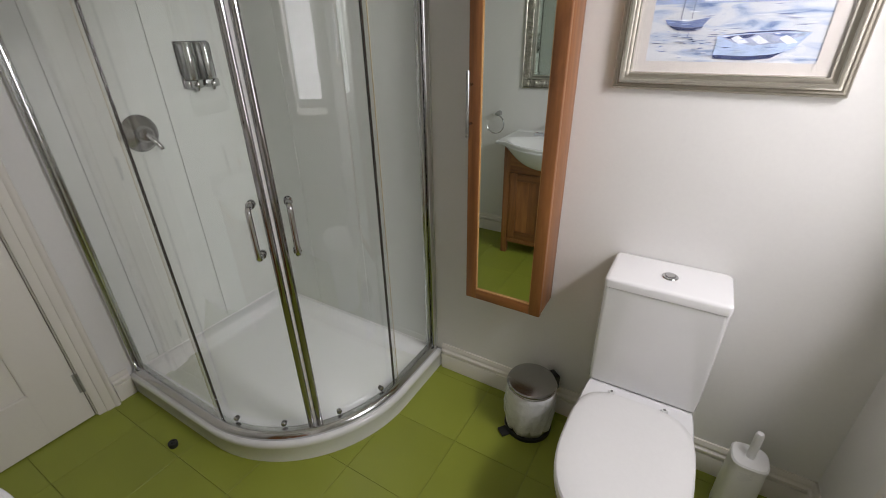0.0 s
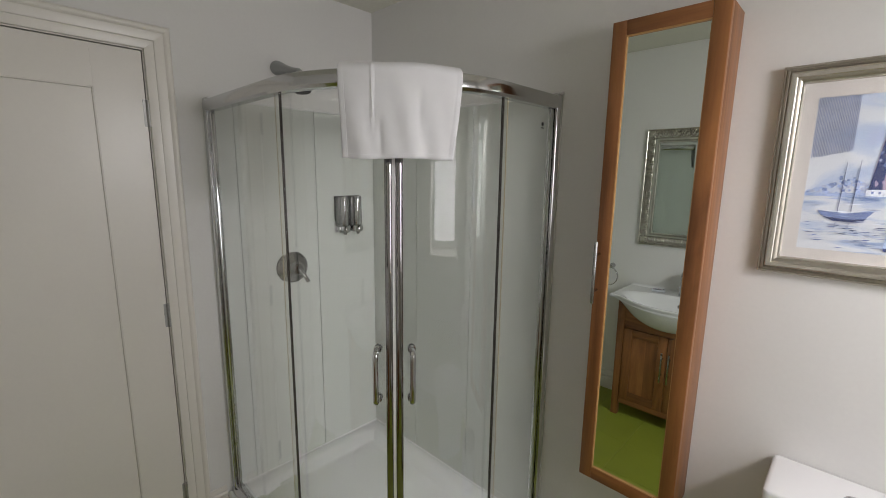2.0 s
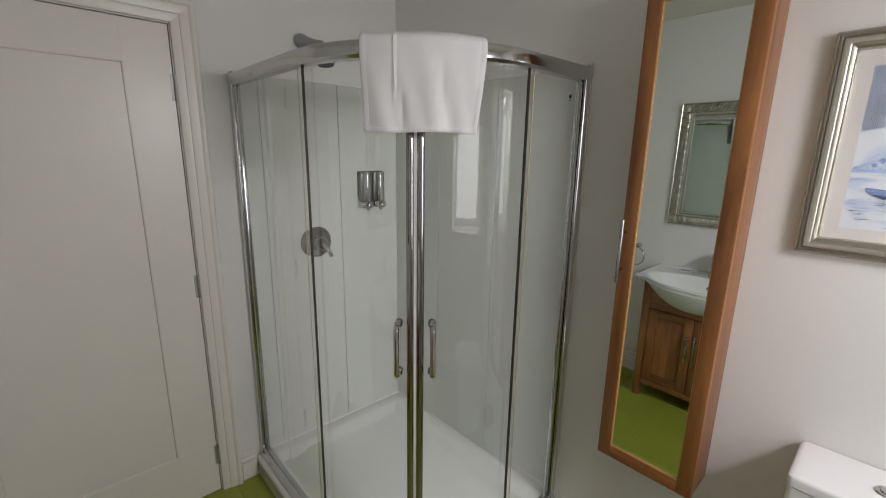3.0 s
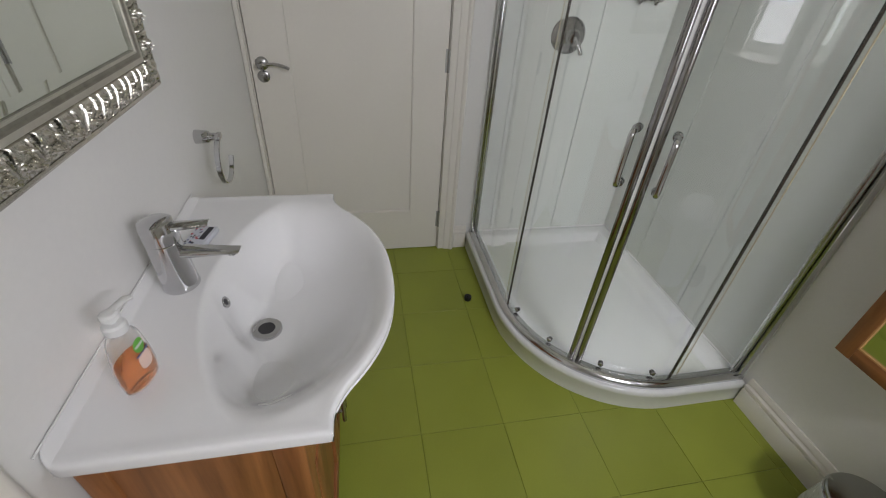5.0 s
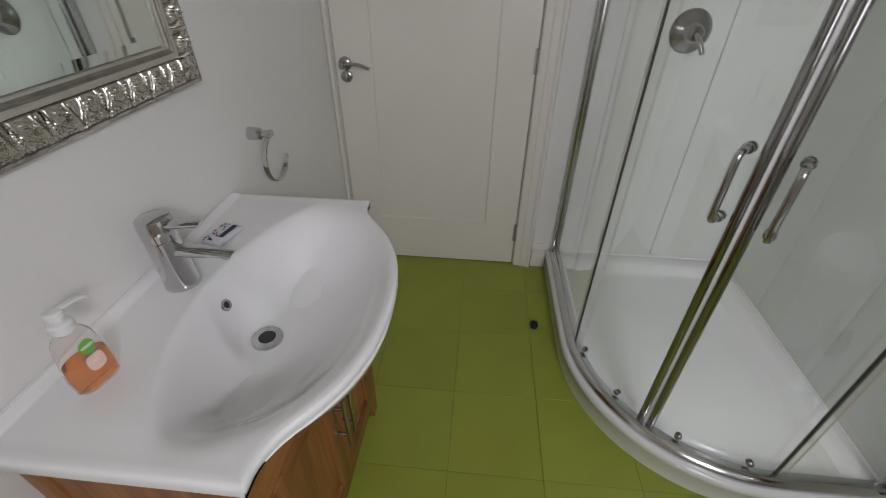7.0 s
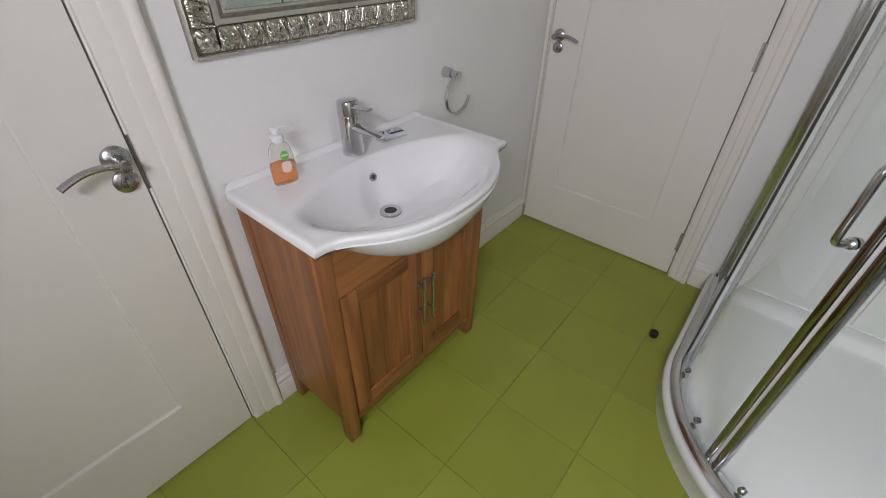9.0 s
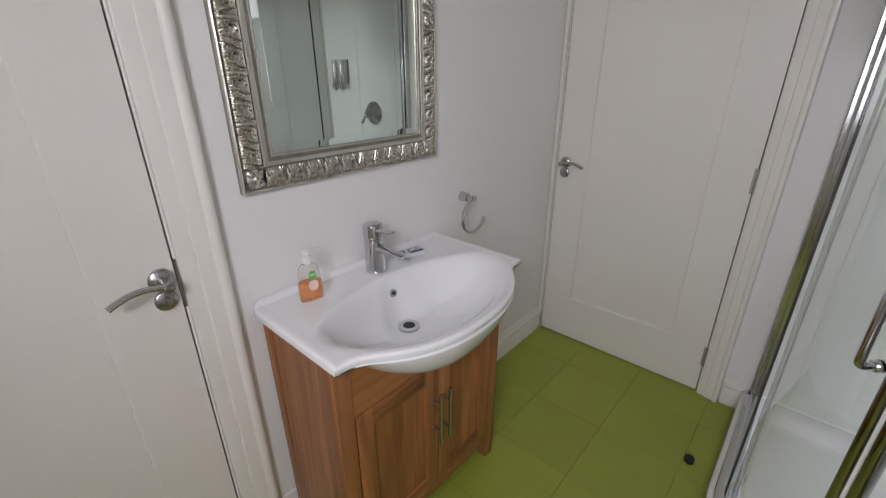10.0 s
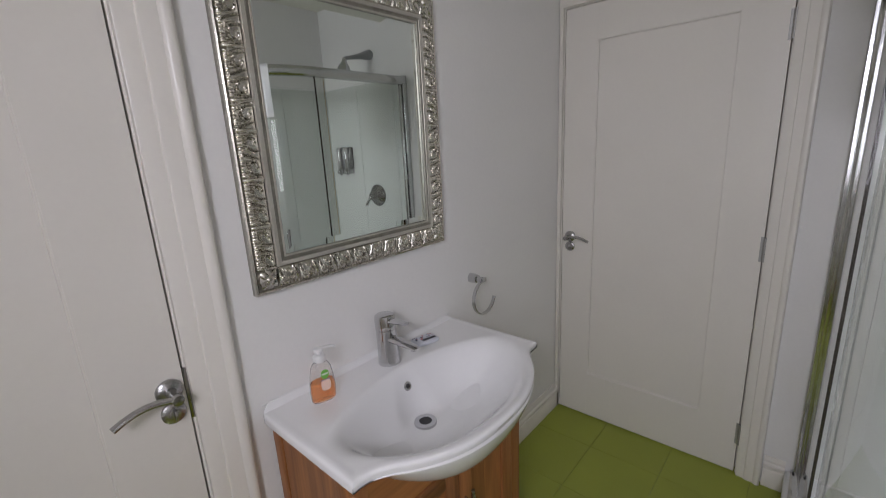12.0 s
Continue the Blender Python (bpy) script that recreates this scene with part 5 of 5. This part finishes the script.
    rose, mist = ink("ink_rose_wash", (0.50, 0.37, 0.43)), ink("ink_mist", (0.34, 0.42, 0.64))
    haze, hull = ink("ink_haze", (0.36, 0.39, 0.53)), ink("ink_hull", (0.42, 0.52, 0.72))
    lay = [0]
    def shape(nm, pts, mat):
        lay[0] += 1
        yy = y - 0.0051 - 0.00001 * lay[0]
        b = bmesh.new()
        f = [b.verts.new((u, yy, w)) for u, w in pts]
        g = [b.verts.new((u, yy + 0.0004, w)) for u, w in pts]
        b.faces.new(f); b.faces.new(list(reversed(g)))
        for k in range(len(f)):
            q = (k + 1) % len(f)
            b.faces.new((f[k], f[q], g[q], g[k]))
        part(nm, b, mat, p)
    rnd = random.Random(11)
    # far shore: clumps of trees along the waterline
    for k in range(84):
        u = ax0 + 0.004 + (0.130 if k < 70 else 0.33) * rnd.random()
        r = rnd.uniform(0.0025, 0.0065)
        rise = 0.042 * math.exp(-((u + 0.215) / 0.045) ** 2)
        w = horizon + 0.003 + r * 0.6 + rise * rnd.random()
        shape("painted_tree", [(u + r * rnd.uniform(0.7, 1.1) * math.cos(2 * math.pi * j / 9), w + r * rnd.uniform(0.6, 1.1) * math.sin(2 * math.pi * j / 9)) for j in range(9)], (mist, slate, mist, haze)[k % 4])
    shape("painted_shore", [(ax0, horizon - 0.003), (ax0, horizon + 0.005), (-0.16, horizon + 0.007), (0.02, horizon + 0.004), (ax1, horizon + 0.006), (ax1, horizon - 0.005)], mist)
    # cloud wash of fine upright strokes
    for k in range(26):
        u = ax0 + 0.002 + 0.0029 * k
        shape("painted_stroke", [(u, 1.612 + rnd.uniform(-0.004, 0.004) + 0.0006 * k), (u + 0.0015, 1.612 + 0.0006 * k), (u + 0.0015, az1 - 0.001), (u, az1 - 0.001)], haze)
    # lighthouse with its keeper's house
    lx = -0.143
    shape("painted_lighthouse", [(lx - 0.031, horizon + 0.012), (lx + 0.030, horizon + 0.010), (lx + 0.014, 1.690), (lx - 0.014, 1.690)], mauve)
    shape("painted_lighthouse_shade", [(lx - 0.031, horizon + 0.014), (lx - 0.008, horizon + 0.012), (lx - 0.004, 1.672), (lx - 0.0135, 1.680)], navy)
    shape("painted_lighthouse_light", [(lx + 0.002, 1.632), (lx + 0.016, 1.632), (lx + 0.012, 1.668), (lx + 0.001, 1.668)], rose)
    for k in range(26):                             # broken brushwork on the tower
        w = rnd.uniform(horizon + 0.02, 1.675)
        half = 0.028 - 0.014 * (w - horizon) / 0.17
        u, r = lx + half * rnd.uniform(-0.95, 0.75), rnd.uniform(0.002, 0.005)
        shape("painted_dab", [(u + r * rnd.uniform(0.5, 1.1) * math.cos(2 * math.pi * j / 7), w + 1.7 * r * rnd.uniform(0.5, 1.1) * math.sin(2 * math.pi * j / 7)) for j in range(7)], (haze, navy, slate, mauve)[k % 4] if u < lx else (rose, haze, slate)[k % 3])
    shape("painted_gallery", [(lx - 0.019, 1.688), (lx + 0.019, 1.688), (lx + 0.017, 1.704), (lx - 0.017, 1.704)], slate)
    shape("painted_lantern", [(lx - 0.011, 1.704), (lx + 0.011, 1.704), (lx + 0.010, 1.728), (lx, 1.744), (lx - 0.010, 1.728)], rose)
    shape("painted_house", [(lx - 0.034, horizon), (lx + 0.205, horizon - 0.003), (lx + 0.205, horizon + 0.024), (lx + 0.060, horizon + 0.026), (lx + 0.020, horizon + 0.016), (lx - 0.034, horizon + 0.015)], pale)
    shape("painted_gable", [(lx + 0.052, horizon + 0.024), (lx + 0.128, horizon + 0.024), (lx + 0.092, horizon + 0.050)], rose)
    shape("painted_gable_face", [(lx + 0.062, horizon + 0.024), (lx + 0.118, horizon + 0.024), (lx + 0.092, horizon + 0.043)], pale)
    shape("painted_roof", [(lx + 0.110, horizon + 0.036), (lx + 0.196, horizon + 0.030), (lx + 0.184, horizon + 0.066), (lx + 0.116, horizon + 0.070)], rose)
    shape("painted_roof", [(lx + 0.014, horizon + 0.026), (lx + 0.058, horizon + 0.028), (lx + 0.048, horizon + 0.040), (lx + 0.022, horizon + 0.038)], mauve)
    for u in (-0.168, -0.156, -0.118, -0.100, -0.080, -0.058, -0.036, -0.004, 0.022, 0.044):
        shape("painted_window", [(u, horizon + 0.005), (u + 0.004, horizon + 0.005), (u + 0.004, horizon + 0.011), (u, horizon + 0.011)], slate)
    # two-masted boat and its reflection
    for u, hh in ((-0.222, 1.602), (-0.198, 1.606)):
        shape("painted_mast", [(u, 1.480), (u + 0.0013, 1.480), (u + 0.0052, hh), (u + 0.0045, hh)], navy)
        shape("painted_reflection", [(u + 0.0002, 1.456), (u + 0.0014, 1.456), (u - 0.0006, 1.440), (u - 0.0016, 1.442)], slate)
    shape("painted_hull", [(-0.258, 1.484), (-0.205, 1.479), (-0.155, 1.488), (-0.172, 1.466), (-0.205, 1.463), (-0.250, 1.472)], slate)
    shape("painted_gunwale", [(-0.256, 1.485), (-0.205, 1.4795), (-0.160, 1.4875), (-0.205, 1.4835)], pale)
    shape("painted_waterline", [(-0.248, 1.470), (-0.200, 1.464), (-0.166, 1.468), (-0.180, 1.458), (-0.225, 1.459)], navy)
    # rowing boat in front
    shape("painted_boat", [(-0.131, 1.446), (-0.060, 1.452), (0.000, 1.455), (0.056, 1.452), (0.030, 1.418), (-0.010, 1.402), (-0.060, 1.397), (-0.132, 1.400)], hull)
    shape("painted_boat_inside", [(-0.124, 1.444), (-0.060, 1.450), (0.000, 1.452), (0.046, 1.449), (0.008, 1.430), (-0.050, 1.424), (-0.095, 1.431)], haze)
    shape("painted_boat_shadow", [(-0.120, 1.443), (-0.085, 1.447), (-0.050, 1.4495), (-0.065, 1.441), (-0.098, 1.437)], navy)
    shape("painted_boat_shadow", [(-0.020, 1.4505), (0.030, 1.4495), (0.012, 1.443), (-0.010, 1.4445)], slate)
    for u in (-0.098, -0.056, 0.000):
        shape("painted_thwart", [(u - 0.004, 1.440), (u + 0.016, 1.427), (u + 0.036, 1.431), (u + 0.010, 1.447)], pale)
    shape("painted_rim", [(-0.132, 1.447), (-0.060, 1.4545), (0.000, 1.4575), (0.058, 1.4535), (0.000, 1.4545), (-0.060, 1.4515)], navy)
    shape("painted_keel", [(-0.132, 1.403), (-0.060, 1.400), (-0.010, 1.405), (0.012, 1.410), (-0.010, 1.396), (-0.060, 1.391), (-0.131, 1.394)], navy)
    for k in range(60):
        u, w = rnd.uniform(ax0 + 0.004, ax1 - 0.05), rnd.uniform(az0 + 0.006, horizon - 0.006)
        q = rnd.uniform(0.008, 0.045)
        hh = rnd.uniform(0.0004, 0.0012)
        shape("painted_ripple", [(u, w), (u + q * 0.5, w - hh), (u + q, w + 0.001), (u + q * 0.5, w + hh)], (mist, mist, slate, pale)[k % 4])
    for k in range(46):
        u, w = rnd.uniform(ax0 + 0.003, -0.10), rnd.uniform(1.405, 1.462)
        q, hh = rnd.uniform(0.006, 0.034), rnd.uniform(0.0005, 0.0016)
        shape("painted_ripple", [(u, w), (u + q * 0.4, w - hh), (u + q, w + 0.0005), (u + q * 0.5, w + hh)], (slate, mist, haze, navy)[k % 4])
    g = part("glass", box(x0 + 0.040, x1 - 0.040, y - 0.0115, y - 0.0095, z0 + 0.040, z1 - 0.040), GLASS, p, "clear picture glass")
    g.visible_shadow = False


picture()


def radiator():
    r = thing("radiator", "white steel panel radiator under the window", "radiator", at=(EAST, 0.67, 0.0))
    part("panel", box(EAST - 0.062, EAST - 0.030, 0.33, 1.012, 0.18, 0.575, 0.008), GLOSS, r)
    for k in range(17):
        y = 0.350 + k * 0.0385
        part("rib", box(EAST - 0.0655, EAST - 0.061, y, y + 0.020, 0.21, 0.545, 0.002, 1), GLOSS, r)
    for y in (0.42, 0.92):
        part("bracket", box(EAST - 0.031, EAST, y - 0.015, y + 0.015, 0.24, 0.52), GLOSS, r)
    for y in (0.315, 1.027):
        v = bmesh.new()
        sweep([(EAST - 0.046, y, 0.0), (EAST - 0.046, y, 0.17)], ring_section(0.0075, 12), v, up=(0, 1, 0))
        lathe([(0, 0), (0.014, 0), (0.016, 0.004), (0.016, 0.040), (0.012, 0.046), (0, 0.047)], (EAST - 0.046, y, 0.15), None, 18, v)
        part("valve", v, WHITEPL, r)


radiator()


def plug():
    p = thing("rubber_plug", "small round black rubber plug on the floor", "plug", at=(-1.654, 0.432, 0))
    part("cap", lathe([(0, 0), (0.0155, 0), (0.0165, 0.003), (0.0175, 0.018), (0.0165, 0.022), (0.011, 0.0225), (0.0105, 0.019), (0, 0.0185)], (-1.654, 0.432, 0), None, 24), BLACK, p)
    part("stud", lathe([(0, 0), (0.005, 0), (0.0045, 0.005), (0, 0.006)], (-1.654, 0.432, 0.0185), None, 14), BLACK, p)


plug()


# ---- floor tiles ----
def tiles():
    sx, sy, g = 0.2995, 0.3015, 0.0006
    me = finish(box(-sx / 2 + g, sx / 2 - g, -sy / 2 + g, sy / 2 - g, -0.0035, 0.0, 0.0006, 1), TILE, "tile")
    for i in range(-6, 5):
        for j in range(-3, 6):
            x, y = -0.690 + sx * (i + 0.5), 0.110 + sy * (j + 0.5)
            x0, x1, y0, y1 = max(x - sx / 2, WEST - 0.06), min(x + sx / 2, EAST + 0.02), max(y - sy / 2, SOUTH - 0.06), min(y + sy / 2, NORTH + 0.02)
            if x1 - x0 < 0.02 or y1 - y0 < 0.02:
                continue
            whole = x1 - x0 > sx - 0.001 and y1 - y0 > sy - 0.001
            if whole:
                ob = new("tile", me)
                ob.location = (x, y, 0)
            else:
                ob = new("tile", finish(box(x0 + g, x1 - g, y0 + g, y1 - g, -0.0035, 0.0, 0.0006, 1), TILE, "tile"))
            ob.parent = floor


tiles()
